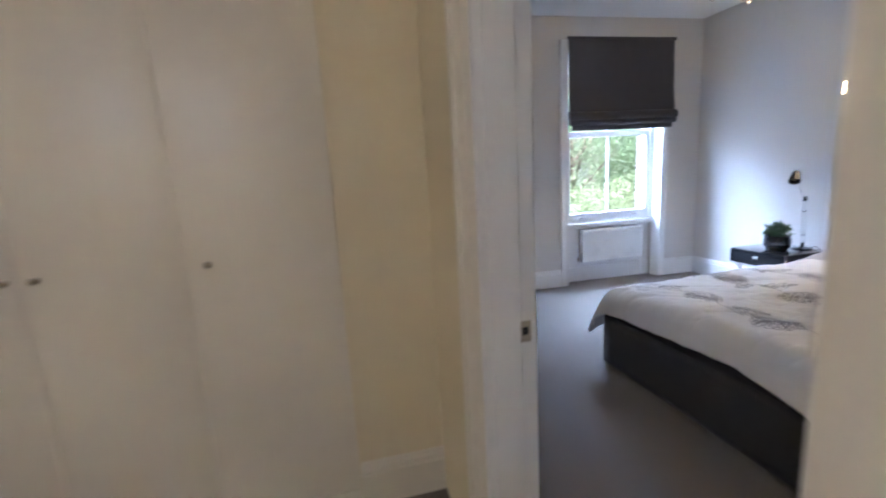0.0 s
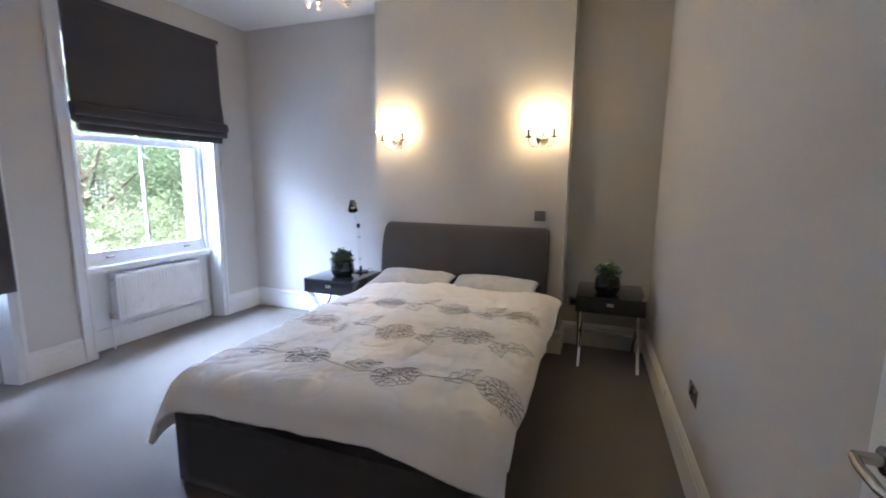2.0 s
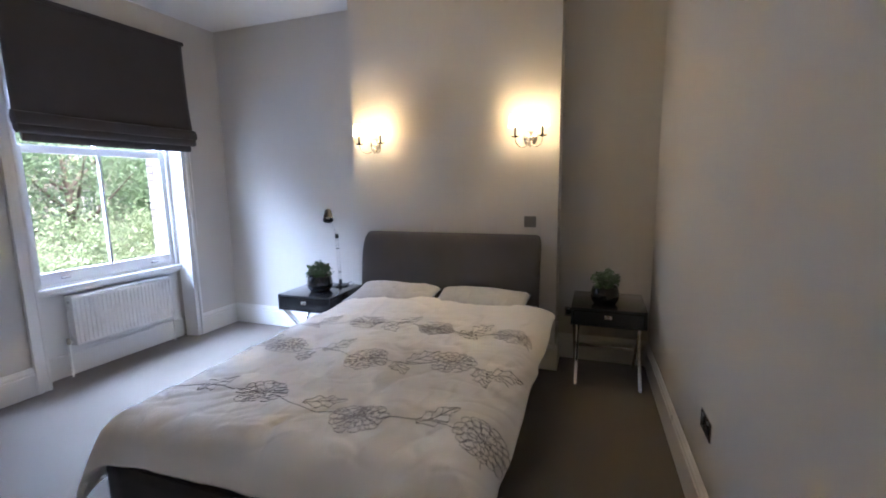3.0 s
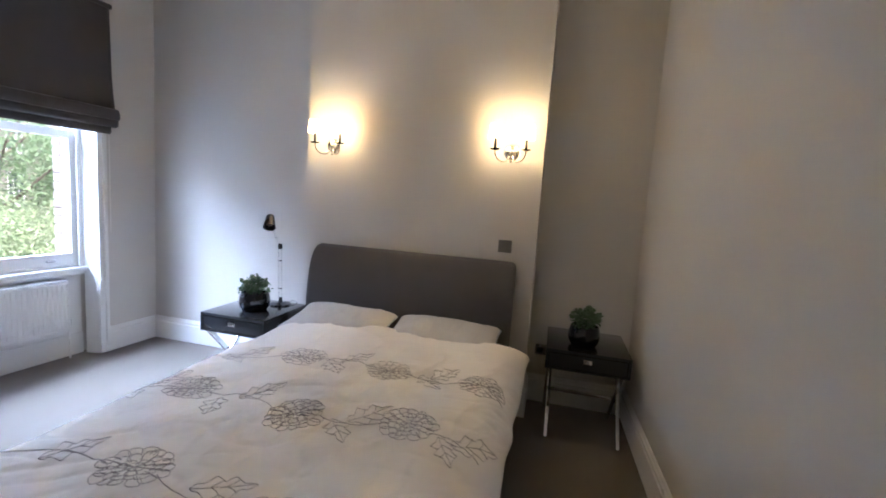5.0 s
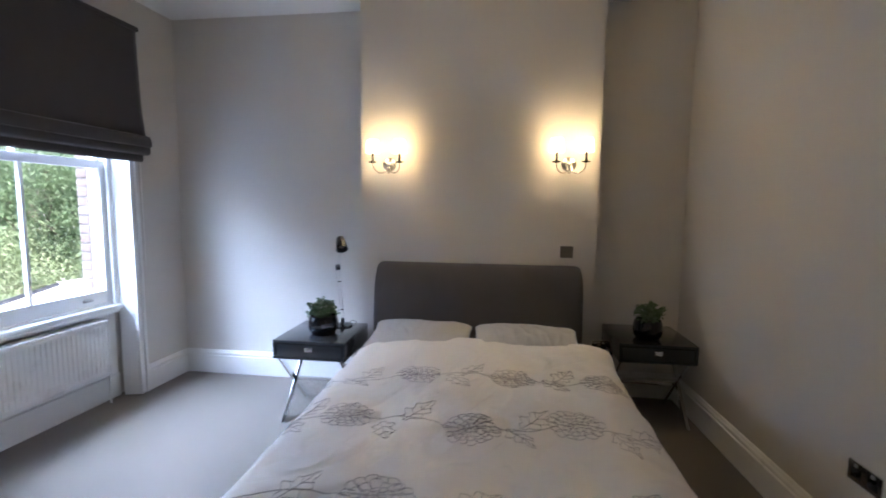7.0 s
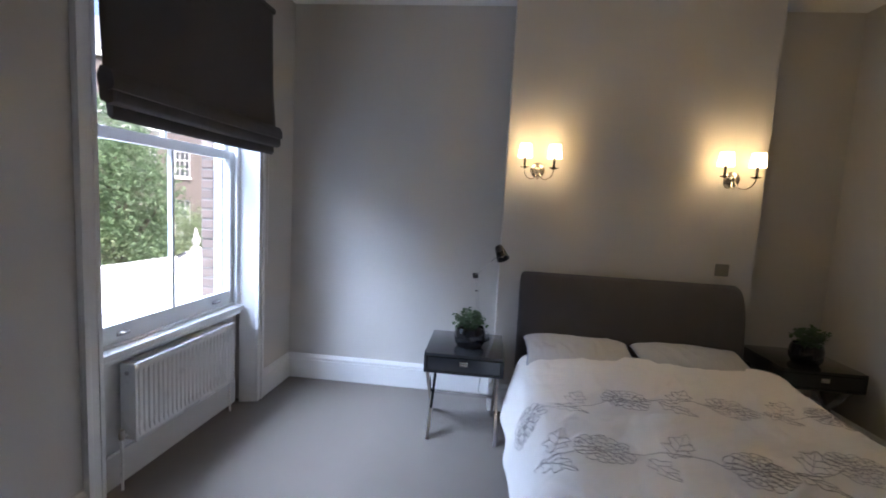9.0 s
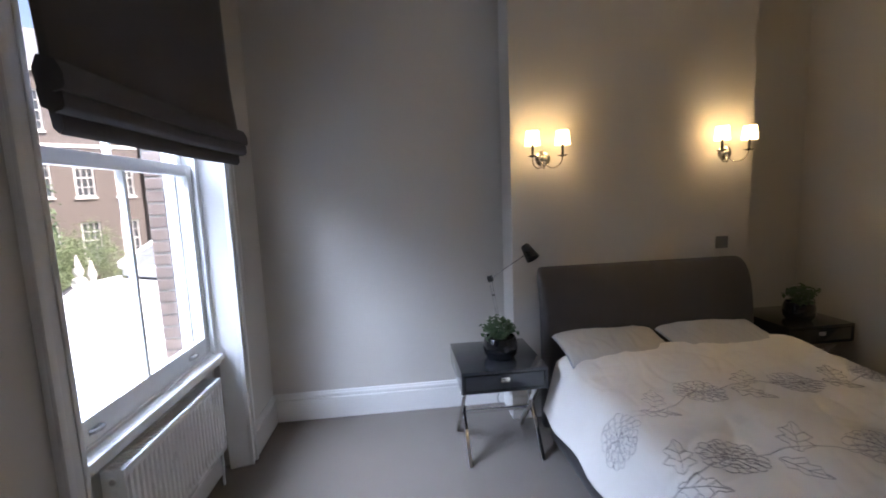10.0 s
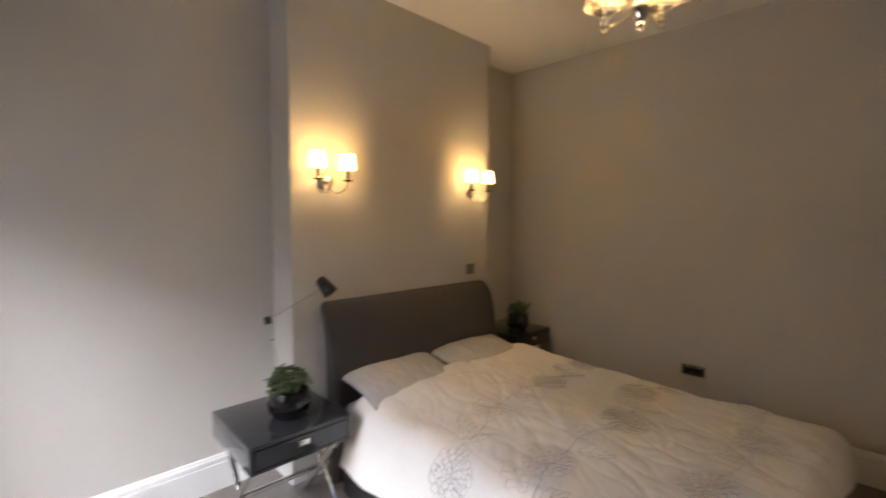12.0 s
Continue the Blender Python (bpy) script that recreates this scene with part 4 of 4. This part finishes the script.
def desk_lamp():
    base, elbow, head = Vector((4.655, 3.46, 0.6375)), Vector((4.719, 3.520, 1.107)), Vector((4.345, 3.349, 1.338))
    ob = thing("desk_lamp", base, "black jointed desk lamp with steel rods, switched off", "lamp")
    part("base", lathe(bmesh.new(), [(0.080, 0), (0.082, 0.004), (0.080, 0.010), (0.030, 0.015), (0.016, 0.018), (0.014, 0.060), (0.002, 0.062)], steps=32), BLACK, ob)
    e, h = elbow - base, head - base
    knee = Vector((0, 0, 0.055))
    side = Vector((0.55, -0.83, 0)) * 0.011
    for s in (-1, 1):
        part("lower_rod", tube(bmesh.new(), [knee + side * s, e + side * s], 0.0026, 8), CHROME, ob, "thin steel rod")
        part("upper_rod", tube(bmesh.new(), [e + side * s * 0.6, h + side * s * 0.6], 0.0022, 8), CHROME, ob, "thin steel rod")
    for t in (0.18, 0.72):
        c = knee.lerp(e, t)
        part("clip", tube(bmesh.new(), [c - side * 1.3, c + side * 1.3], 0.004, 8), BLACK, ob)
    m = Matrix.Translation(e) @ (e - knee).to_track_quat("Z", "Y").to_matrix().to_4x4()
    bm = B(-0.016, 0.016, -0.016, 0.016, -0.022, 0.022, bevel=0.004)
    bmesh.ops.transform(bm, matrix=m, verts=bm.verts)
    part("elbow", bm, BLACK, ob)
    aim = Vector((-0.55, -0.35, -0.76)).normalized()
    q = aim.to_track_quat("Z", "Y").to_matrix()
    shade = part("shade", lathe(bmesh.new(), [(0.012, -0.055), (0.026, -0.050), (0.030, -0.040), (0.036, 0.0), (0.045, 0.052), (0.042, 0.052), (0.033, 0.0), (0.022, -0.030), (0.002, -0.034)], h, 28, q), BLACK, ob)
    part("bulb", lathe(bmesh.new(), [(0.002, -0.025), (0.014, -0.02), (0.022, 0.010), (0.022, 0.024), (0.012, 0.034), (0.002, 0.036)], h, 18, q), PLAIN_SHADE, shade, "white unlit bulb")
    part("hinge", tube(bmesh.new(), [h + Vector((0.045, 0.02, 0.0)), h - aim * 0.045], 0.009, 10), BLACK, ob)
    part("flex", tube(bmesh.new(), [(0.07, -0.02, 0.006), (0.10, -0.05, 0.02), (0.125, -0.07, 0.004), (0.128, -0.075, -0.2), (0.18, -0.03, -0.40), (0.30, -0.02, -0.56), (0.36, -0.06, -0.63)], 0.0028, 7), BLACK, ob, "thin black flex")


desk_lamp()


# ---------------------------------------------------------------- wall lights and chandelier
def open_ends(shade):
    """Take the end caps off a turned shade."""
    bm = bmesh.new()
    bm.from_mesh(shade.data)
    bmesh.ops.delete(bm, geom=[f for f in bm.faces if len(f.verts) > 4], context="FACES_ONLY")
    bm.to_mesh(shade.data)
    bm.free()


def wall_light(y):
    ob = thing("wall_light", (BREAST, y, 1.945), "two-armed nickel wall light with lit white shades", "wall light", "wall lights over the bed")
    m = pose(0, 0, 0, 0, -90).to_3x3()
    plate = [(0.056, 0.0), (0.056, 0.006), (0.048, 0.013), (0.030, 0.018), (0.024, 0.030), (0.016, 0.036), (0.002, 0.040)]
    part("backplate", lathe(bmesh.new(), plate, steps=28, m=m), NICKEL, ob, "round aged nickel backplate")
    part("finial", lathe(bmesh.new(), [(0.004, -0.075), (0.010, -0.066), (0.006, -0.055), (0.012, -0.046), (0.012, -0.02), (0.004, -0.012)], (-0.03, 0, 0), 14), NICKEL, ob)
    for s in (-1, 1):
        pts = []
        for k in range(13):
            t = k / 12
            a = math.pi * t
            pts.append((-0.030 - 0.080 * t, s * (0.012 + 0.095 * (1 - math.cos(a)) / 2), -0.022 - 0.060 * math.sin(a) ** 0.8 + 0.024 * t))
        arm = part("arm", tube(bmesh.new(), pts, 0.0048, 10), NICKEL, ob)
        c = Vector(pts[-1])
        part("drip_pan", lathe(bmesh.new(), [(0.006, 0.0), (0.020, 0.002), (0.034, 0.009), (0.036, 0.012), (0.020, 0.007), (0.006, 0.006)], c, 24), CRYSTAL, arm, "clear glass drip pan")
        part("candle_tube", lathe(bmesh.new(), [(0.009, 0.004), (0.011, 0.012), (0.0095, 0.02), (0.0095, 0.090), (0.002, 0.092)], c, 14), BLACK, arm, "black candle tube")
        z = 0.092
        part("bulb", lathe(bmesh.new(), [(0.006, z), (0.012, z + 0.012), (0.015, z + 0.028), (0.009, z + 0.05), (0.002, z + 0.062)], c, 14), GLOW, arm, "glowing candle bulb")
        shade = part("shade", lathe(bmesh.new(), [(0.054, 0.080), (0.043, 0.178), (0.0418, 0.178), (0.0528, 0.080)], c, 28), LIT_SHADE, arm, "lit white tapered shade")
        open_ends(shade)
        lamp("wall_light_bulb", "POINT", Matrix.Translation(Vector((BREAST, y, 1.945)) + c + Vector((0, 0, 0.135))), BULB, BULB_COLOUR, radius=0.028)


GLOW, gn, gl, gp = material("lit_bulb")
gp.inputs["Emission Color"].default_value = (1.0, 0.78, 0.46, 1)
gp.inputs["Emission Strength"].default_value = 6.0
wall_light(3.10)
wall_light(1.69)


def chandelier(x, y, bottom):
    ob = thing("chandelier", (x, y, bottom), "chrome and glass chandelier with five white shades hanging from the ceiling", "chandelier")
    body = [(0.004, 0.0), (0.012, 0.006), (0.008, 0.018), (0.016, 0.028), (0.012, 0.042), (0.022, 0.055), (0.034, 0.085), (0.036, 0.105), (0.024, 0.135), (0.014, 0.15),
            (0.014, 0.30), (0.030, 0.33), (0.030, 0.35), (0.008, 0.37), (0.006, 0.40)]
    part("stem", lathe(bmesh.new(), body, steps=24), CHROME, ob, "turned chrome stem")
    part("rod", tube(bmesh.new(), [(0, 0, 0.39), (0, 0, TOP - bottom - 0.03)], 0.006, 10), CHROME, ob)
    part("ceiling_rose", lathe(bmesh.new(), [(0.02, -0.06), (0.055, -0.03), (0.062, -0.012), (0.062, 0.0)], (0, 0, TOP - bottom), 28), CHROME, ob)
    for k in range(5):
        a = 2 * math.pi * k / 5 + radians(52)
        out = Vector((math.cos(a), math.sin(a), 0))
        pts = [out * r + Vector((0, 0, z)) for r, z in ((0.025, 0.125), (0.07, 0.098), (0.12, 0.086), (0.165, 0.086), (0.193, 0.10), (0.200, 0.135))]
        arm = part("arm", tube(bmesh.new(), pts, 0.0048, 10), CRYSTAL, ob, "curved clear glass arm")
        c = out * 0.200 + Vector((0, 0, 0.075))
        part("cup", lathe(bmesh.new(), [(0.006, 0.0), (0.014, 0.005), (0.010, 0.016), (0.018, 0.024), (0.012, 0.034), (0.018, 0.042), (0.014, 0.055)], c, 16), CRYSTAL, arm, "turned glass drop")
        part("drip_pan", lathe(bmesh.new(), [(0.010, 0.070), (0.036, 0.074), (0.050, 0.085), (0.052, 0.089), (0.034, 0.080), (0.010, 0.078)], c, 24), CRYSTAL, arm, "clear glass drip pan")
        part("candle_tube", lathe(bmesh.new(), [(0.010, 0.055), (0.010, 0.150), (0.002, 0.152)], c, 12), CHROME, arm)
        shade = part("shade", lathe(bmesh.new(), [(0.090, 0.112), (0.064, 0.240), (0.062, 0.240), (0.088, 0.112)], c, 24), DIM_SHADE, arm, "small white shade with a faint glow")
        open_ends(shade)
        part("bulb", lathe(bmesh.new(), [(0.006, 0.152), (0.012, 0.164), (0.014, 0.18), (0.008, 0.20), (0.002, 0.212)], c, 12), PLAIN_SHADE, arm, "dim frosted candle bulb")
        # weak light added in each shade to fill the ceiling and upper walls
        lamp("chandelier_bulb", "POINT", Matrix.Translation(Vector((x, y, bottom)) + c + Vector((0, 0, 0.185))), CHAND, BULB_COLOUR, radius=0.025)


chandelier(2.955, 2.675, 2.480)


# ---------------------------------------------------------------- switches and sockets
def plate(name, m, w, h, label, category, socket):
    ob = thing(name, (0, 0, 0), label, category)
    ob.matrix_world = m
    part("faceplate", B(-w / 2, w / 2, -h / 2, h / 2, 0, 0.006, bevel=0.002), DARKSTEEL if not socket else NICKEL, ob)
    if socket:
        for s in (-1, 1):
            part("outlet", B(s * w / 4 - 0.024, s * w / 4 + 0.024, -0.026, 0.018, 0.006, 0.0075, bevel=0.0005), BLACK, ob, "black outlet insert")
            part("rocker", B(s * w / 4 - 0.008, s * w / 4 + 0.008, 0.022, 0.036, 0.006, 0.010, bevel=0.001), STEEL, ob)
    else:
        for s in (-1, 1):
            part("rocker", B(s * 0.016 - 0.010, s * 0.016 + 0.010, -0.014, 0.014, 0.006, 0.010, bevel=0.001), DARKSTEEL, ob)


plate("light_switch", pose(BREAST, 1.683, 1.270, 90, 0, -90), 0.098, 0.092, "square brushed steel light switch above the headboard", "switch", False)
plate("wall_socket", pose(3.258, SIDE - 0.0443, 0.495, 90, 0, 181.4), 0.165, 0.088, "double metal socket with black inserts on the side wall", "socket", True)
plate("wall_socket", pose(ALCOVE2, 1.33, 0.43, 90, 0, -90), 0.15, 0.088, "double metal socket low in the alcove", "socket", True)


# fitting made up for the unseen hall lamp
spot = thing("downlight", (-1.25, -0.85, 2.72), "unseen small round chrome downlight added to the hall ceiling", "downlight")
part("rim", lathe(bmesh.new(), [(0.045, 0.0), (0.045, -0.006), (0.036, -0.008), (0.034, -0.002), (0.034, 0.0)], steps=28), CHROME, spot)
part("lens", lathe(bmesh.new(), [(0.033, 0.0), (0.033, -0.004), (0.002, -0.006)], steps=24), GLOW, spot, "glowing frosted lens of the added downlight")


# ---------------------------------------------------------------- outside the windows
structure("ground", B(-600, 1200, 5.6, 1500, -4.3, -4.0), GROUND, "gravel and grass ground below the windows", "ground")

# flat roof of the extension just below the windows
bm = bmesh.new()
outline = [(-1.0, 5.52), (15.0, 5.52), (13.9, 9.8), (15.4, 12.4), (13.9, 12.75), (12.9, 12.3), (12.0, 12.4), (10.2, 12.55), (7.75, 11.35), (4.6, 9.7), (-1.0, 8.5)]
low = [bm.verts.new((x, y, -0.62)) for x, y in outline]
high = [bm.verts.new((x, y, -0.35)) for x, y in outline]
bm.faces.new(high)
bm.faces.new(list(reversed(low)))
for k in range(len(outline)):
    bm.faces.new((low[k], low[(k + 1) % len(outline)], high[(k + 1) % len(outline)], high[k]))
flat = tagged(new("flat_roof", mesh("flat_roof", bm, LEAD)), "pale flat roof of the extension below the windows", "roof", kind="structure")
part("extension_wall", B(-0.9, 12.0, 5.53, 10.0, -4.0, -0.63), BRICKS, flat)
for a, b in ((3, 4), (4, 5), (5, 6), (6, 7), (7, 8), (8, 9)):
    p, q = Vector((*outline[a], -0.35)), Vector((*outline[b], -0.35))
    part("roof_edge", tube(bmesh.new(), [p + Vector((0, 0, 0.02)), q + Vector((0, 0, 0.02))], 0.06, 8), IRON if a in (4, 7) else LEAD, flat)
for k in range(4):
    y = 6.6 + k * 1.2
    part("roll_joint", tube(bmesh.new(), [(3.0 + k, y, -0.345), (11.5, y + 0.6, -0.345)], 0.022, 6), LEAD, flat)


def slate_roof():
    ob = thing("slate_roof", (13.3, 8.8, -0.35), "hipped grey slate roof with white fascia", "roof")
    ob.rotation_euler = (0, 0, radians(-30.3))
    # courses of slates rising away from the eave, cut back along the hip
    g = random.Random(4)
    bm = bmesh.new()
    for row in range(11):
        for k in range(30):
            y = -4.5 + k * 0.30 + (0.15 if row % 2 else 0)
            if y + 0.29 > 4.1 - row * 0.25:
                continue
            x, z, d = 0.14 + row * 0.25, 0.40 + row * 0.22, g.uniform(-0.006, 0.008)
            vs = [bm.verts.new((x + a * 0.36, y + b * 0.288, z + a * 0.30 + c * 0.016 + d)) for a in (0, 1) for b in (0, 1) for c in (0, 1)]
            for f in ((0, 1, 3, 2), (4, 6, 7, 5), (0, 4, 5, 1), (2, 3, 7, 6), (1, 5, 7, 3), (0, 2, 6, 4)):
                bm.faces.new([vs[q] for q in f])
    tagged(part("slates", bm, PALESLATE, ob, "grey slates in courses", smooth=False), kind="stuff")
    part("gutter", tube(bmesh.new(), [(0.04, -5.0, 0.33), (0.04, 4.2, 0.33)], 0.07, 10), STUCCO, ob, "white gutter")
    part("fascia", B(0.08, 0.16, -5.0, 4.2, 0.06, 0.39), STUCCO, ob, "white fascia board")
    # this black strip paints the shade under the white fascia
    part("plinth", B(0.11, 0.24, -5.0, 4.1, -0.3, 0.058), IRON, ob, "black strip for the shade under the fascia")
    part("roof_body", B(0.24, 4.3, -4.6, 4.0, -3.6, 0.38), BRICKS, ob)
    part("hip_roll", tube(bmesh.new(), [(0.05, 4.25, 0.42), (2.75, 1.5, 2.80)], 0.08, 8), STUCCO, ob, "pale hip roll")
    return ob


slate_roof()


def brick_house(at, turn):
    """Three-storey brick terrace; local x runs along the facade, y away from the viewer."""
    ob = thing("brick_house", at, "red brick terraced house with white sash windows", "house")
    ob.rotation_euler = (0, 0, turn)
    cols, rows_z = [6.7 - 1.95 * k for k in range(7, -1, -1)], (-0.2, 3.6, 7.4)
    w, h = 0.47, 1.15
    bm = bmesh.new()
    xs = [-9.5] + [v for c in cols for v in (c - w, c + w)] + [7.5]
    for i in range(0, len(xs), 2):
        box(bm, xs[i], xs[i + 1], 0, 0.35, -4.5, 9.5)
    for c in cols:
        edges = [-4.5] + [v for z in rows_z for v in (z - h, z + h)] + [9.5]
        for i in range(0, len(edges), 2):
            box(bm, c - w, c + w, 0, 0.35, edges[i], edges[i + 1])
    part("wall", bm, BRICKS, ob, smooth=False)
    part("core", B(-9.5, 7.5, 0.36, 8, -4.5, 9.5), BRICKS, ob, smooth=False)
    part("string_course", B(-9.5, 7.5, -0.06, 0.0, 5.35, 5.55), STUCCO, ob, smooth=False)
    part("cornice", B(-9.6, 7.6, -0.25, 0.1, 9.5, 9.85), STUCCO, ob, smooth=False)
    bm = bmesh.new()
    vs = [bm.verts.new(p) for p in ((-9.6, -0.2, 9.85), (7.6, -0.2, 9.85), (7.6, 8, 9.85), (-9.6, 8, 9.85), (-9.6, 4, 13), (7.6, 4, 13))]
    for f in ((0, 1, 5, 4), (2, 3, 4, 5), (0, 4, 3), (1, 2, 5)):
        bm.faces.new([vs[k] for k in f])
    part("roof", bm, SLATE, ob, smooth=False)
    shared = {}
    for c in cols:
        for z in rows_z:
            if "frame" not in shared:
                bm = bmesh.new()
                for a, b, p, q in ((-w, -w + 0.09, -h, h), (w - 0.09, w, -h, h), (-w + 0.09, w - 0.09, -h, -h + 0.1), (-w + 0.09, w - 0.09, h - 0.09, h), (-w + 0.09, w - 0.09, -0.035, 0.035)):
                    box(bm, a, b, 0.10, 0.18, p, q)
                for k in (-1, 1):
                    box(bm, k * 0.145 - 0.02, k * 0.145 + 0.02, 0.11, 0.16, -h + 0.1, h - 0.09)
                for zz in (-0.56, 0.56):
                    box(bm, -w + 0.09, w - 0.09, 0.112, 0.158, zz - 0.016, zz + 0.016)
                shared["frame"] = mesh("window", bm, STUCCO)
                shared["pane"] = mesh("pane", B(-w + 0.05, w - 0.05, 0.185, 0.2, -h + 0.05, h - 0.05), DARKG)
                shared["sill"] = mesh("sill", B(-w - 0.08, w + 0.08, -0.12, 0.1, -h - 0.12, -h), STUCCO)
            win = new("window", shared["frame"])
            win.parent, win.location = ob, (c, 0, z)
            for piece in ("pane", "sill"):
                p = new(piece, shared[piece])
                p.parent = win
    for c in (-8.6, 6.6):
        chim = part("chimney", B(c - 0.7, c + 0.7, 3.2, 4.6, 11.5, 15), BRICKS, ob, smooth=False)
    return ob


brick_house((27.5, 26.5, 0), radians(35 - 90))


def rendered_house():
    ob = thing("rendered_house", (27.5, 26.5, 0), "beige rendered building beside the brick terrace", "house")
    ob.rotation_euler = (0, 0, radians(-55))
    part("wall", B(8.4, 22.0, 1.4, 9.0, -4.5, 8.2), RENDER, ob, smooth=False)
    part("link_wall", B(7.51, 8.39, 2.4, 9.0, -4.5, 8.0), BRICKS, ob, "dark recessed brick link", smooth=False)
    part("downpipe", tube(bmesh.new(), [(7.9, 2.33, -4.4), (7.9, 2.33, 7.9)], 0.06, 8), IRON, ob, "black downpipe")
    part("parapet", B(8.3, 22.1, 1.3, 9.1, 8.2, 8.6), STUCCO, ob, smooth=False)


rendered_house()
far_house = copy_thing(bpy.data.objects["brick_house"], pose(19.0, 43.0, 0.5, 0, 0, -25))
tagged(far_house, "brick house with white windows half hidden by trees")


def leaf_cloud(bm, centre, size, count, leaf, g):
    """Small leaves gathered in clumps through an uneven crown."""
    clumps = []
    for k in range(max(8, count // 55)):
        d = Vector((g.gauss(0, 1), g.gauss(0, 1), g.gauss(0, 1))).normalized() * g.uniform(0.35, 1.0) ** 0.6
        clumps.append((Vector((d.x * size[0], d.y * size[1], d.z * size[2])), g.uniform(0.16, 0.34)))
    for k in range(count):
        c, r = g.choice(clumps)
        p = Vector(centre) + c + Vector((g.gauss(0, 1) * r * size[0] * 0.5, g.gauss(0, 1) * r * size[1] * 0.5, g.gauss(0, 1) * r * size[2] * 0.42))
        rot = Euler((g.uniform(-1.0, 1.0), g.uniform(-1.0, 1.0), g.uniform(0, 6.3))).to_matrix()
        s = leaf * g.uniform(0.6, 1.4)
        vs = [bm.verts.new(p + rot @ Vector(q)) for q in ((-s, 0, 0), (0, -s * 0.45, s * 0.12), (s, 0, -s * 0.1), (0, s * 0.45, s * 0.12))]
        bm.faces.new(vs)


def tree(at, height, spread, seed, mat, label, leaf=0.082, count=14000):
    g = random.Random(seed)
    ob = thing("tree", at, label, "tree")
    bm = bmesh.new()
    fork = height * 0.42
    tube(bm, [(0, 0, 0), (0.1, 0.05, fork * 0.5), (0.05, 0.1, fork), (0.0, 0.2, height * 0.8)], 0.24, 9, 0.35)
    for k in range(9):
        a = k * 2.4 + g.random()
        z = fork * g.uniform(0.7, 1.4)
        reach = spread * g.uniform(0.5, 0.9)
        tube(bm, [(0, 0.08, z), (reach * 0.4 * math.cos(a), reach * 0.4 * math.sin(a), z + 0.9), (reach * math.cos(a), reach * math.sin(a), z + height * 0.25)], 0.10, 6, 0.25)
    part("trunk", bm, BARK, ob)
    bm = bmesh.new()
    leaf_cloud(bm, (0, 0, height * 0.62), (spread, spread, height * 0.40), count, leaf, g)
    tagged(part("crown", bm, mat, ob, smooth=False), kind="stuff")
    return ob


def shrub(at, size, seed, mat, label, count=11000, leaf=0.060):
    g = random.Random(seed)
    ob = thing("shrub", at, label, "shrub")
    bm = bmesh.new()
    for k in range(6):
        a = k * 1.05
        tube(bm, [(0.1 * math.cos(a), 0.1 * math.sin(a), 0), (size[0] * 0.4 * math.cos(a), size[1] * 0.4 * math.sin(a), size[2] * 1.2)], 0.06, 6, 0.3)
    part("stems", bm, BARK, ob)
    bm = bmesh.new()
    leaf_cloud(bm, (0, 0, size[2]), size, count, leaf, g)
    tagged(part("leaves", bm, mat, ob, smooth=False), kind="stuff")
    return ob


for k, (x, y, hgt, spread, mat) in enumerate(((12.6, 21.0, 9.5, 3.4, TREE1), (9.0, 22.5, 10.5, 3.6, TREE2), (16.5, 19.8, 8.6, 3.0, TREE1), (5.0, 22.0, 10.0, 3.6, TREE1),
                                              (19.0, 22.5, 8.4, 2.3, TREE2), (16.2, 17.0, 8.4, 1.9, TREE1), (14.0, 27.0, 12.5, 4.2, TREE2), (9.5, 29.0, 13.0, 4.5, TREE1))):
    tree((x, y, -4.0), hgt, spread, 40 + k, mat, "tall leafy garden tree with mixed green foliage" if mat is TREE1 else "dark green garden tree behind the shrubs")
for k, (x, y, sx, sz) in enumerate(((8.0, 15.6, 2.2, 2.3), (10.6, 16.6, 2.2, 2.5), (13.2, 17.6, 2.2, 2.4), (5.4, 14.8, 2.2, 2.3), (15.6, 17.0, 1.9, 2.3), (17.6, 17.2, 1.6, 2.4), (19.8, 18.0, 1.7, 2.6), (21.8, 17.5, 1.6, 2.55))):
    shrub((x, y, -4.0), (sx, sx * 0.8, sz), 70 + k, HEDGE, "broad pale green shrub in the garden")


def finial(at, rise):
    ob = thing("stone_finial", at, "white pointed stone finial on a gate pier", "finial", "finials on the gate piers")
    part("pier", B(-0.17, 0.17, -0.17, 0.17, 0, rise, bevel=0.02), STUCCO, ob)
    part("cap", lathe(bmesh.new(), [(0.20, 0.0), (0.20, 0.08), (0.08, 0.14), (0.15, 0.28), (0.16, 0.38), (0.08, 0.62), (0.015, 0.92)], (0, 0, rise), 16), STUCCO, ob)


finial((17.97, 15.3, -4.0), 3.22)
finial((19.0, 15.55, -4.0), 2.92)
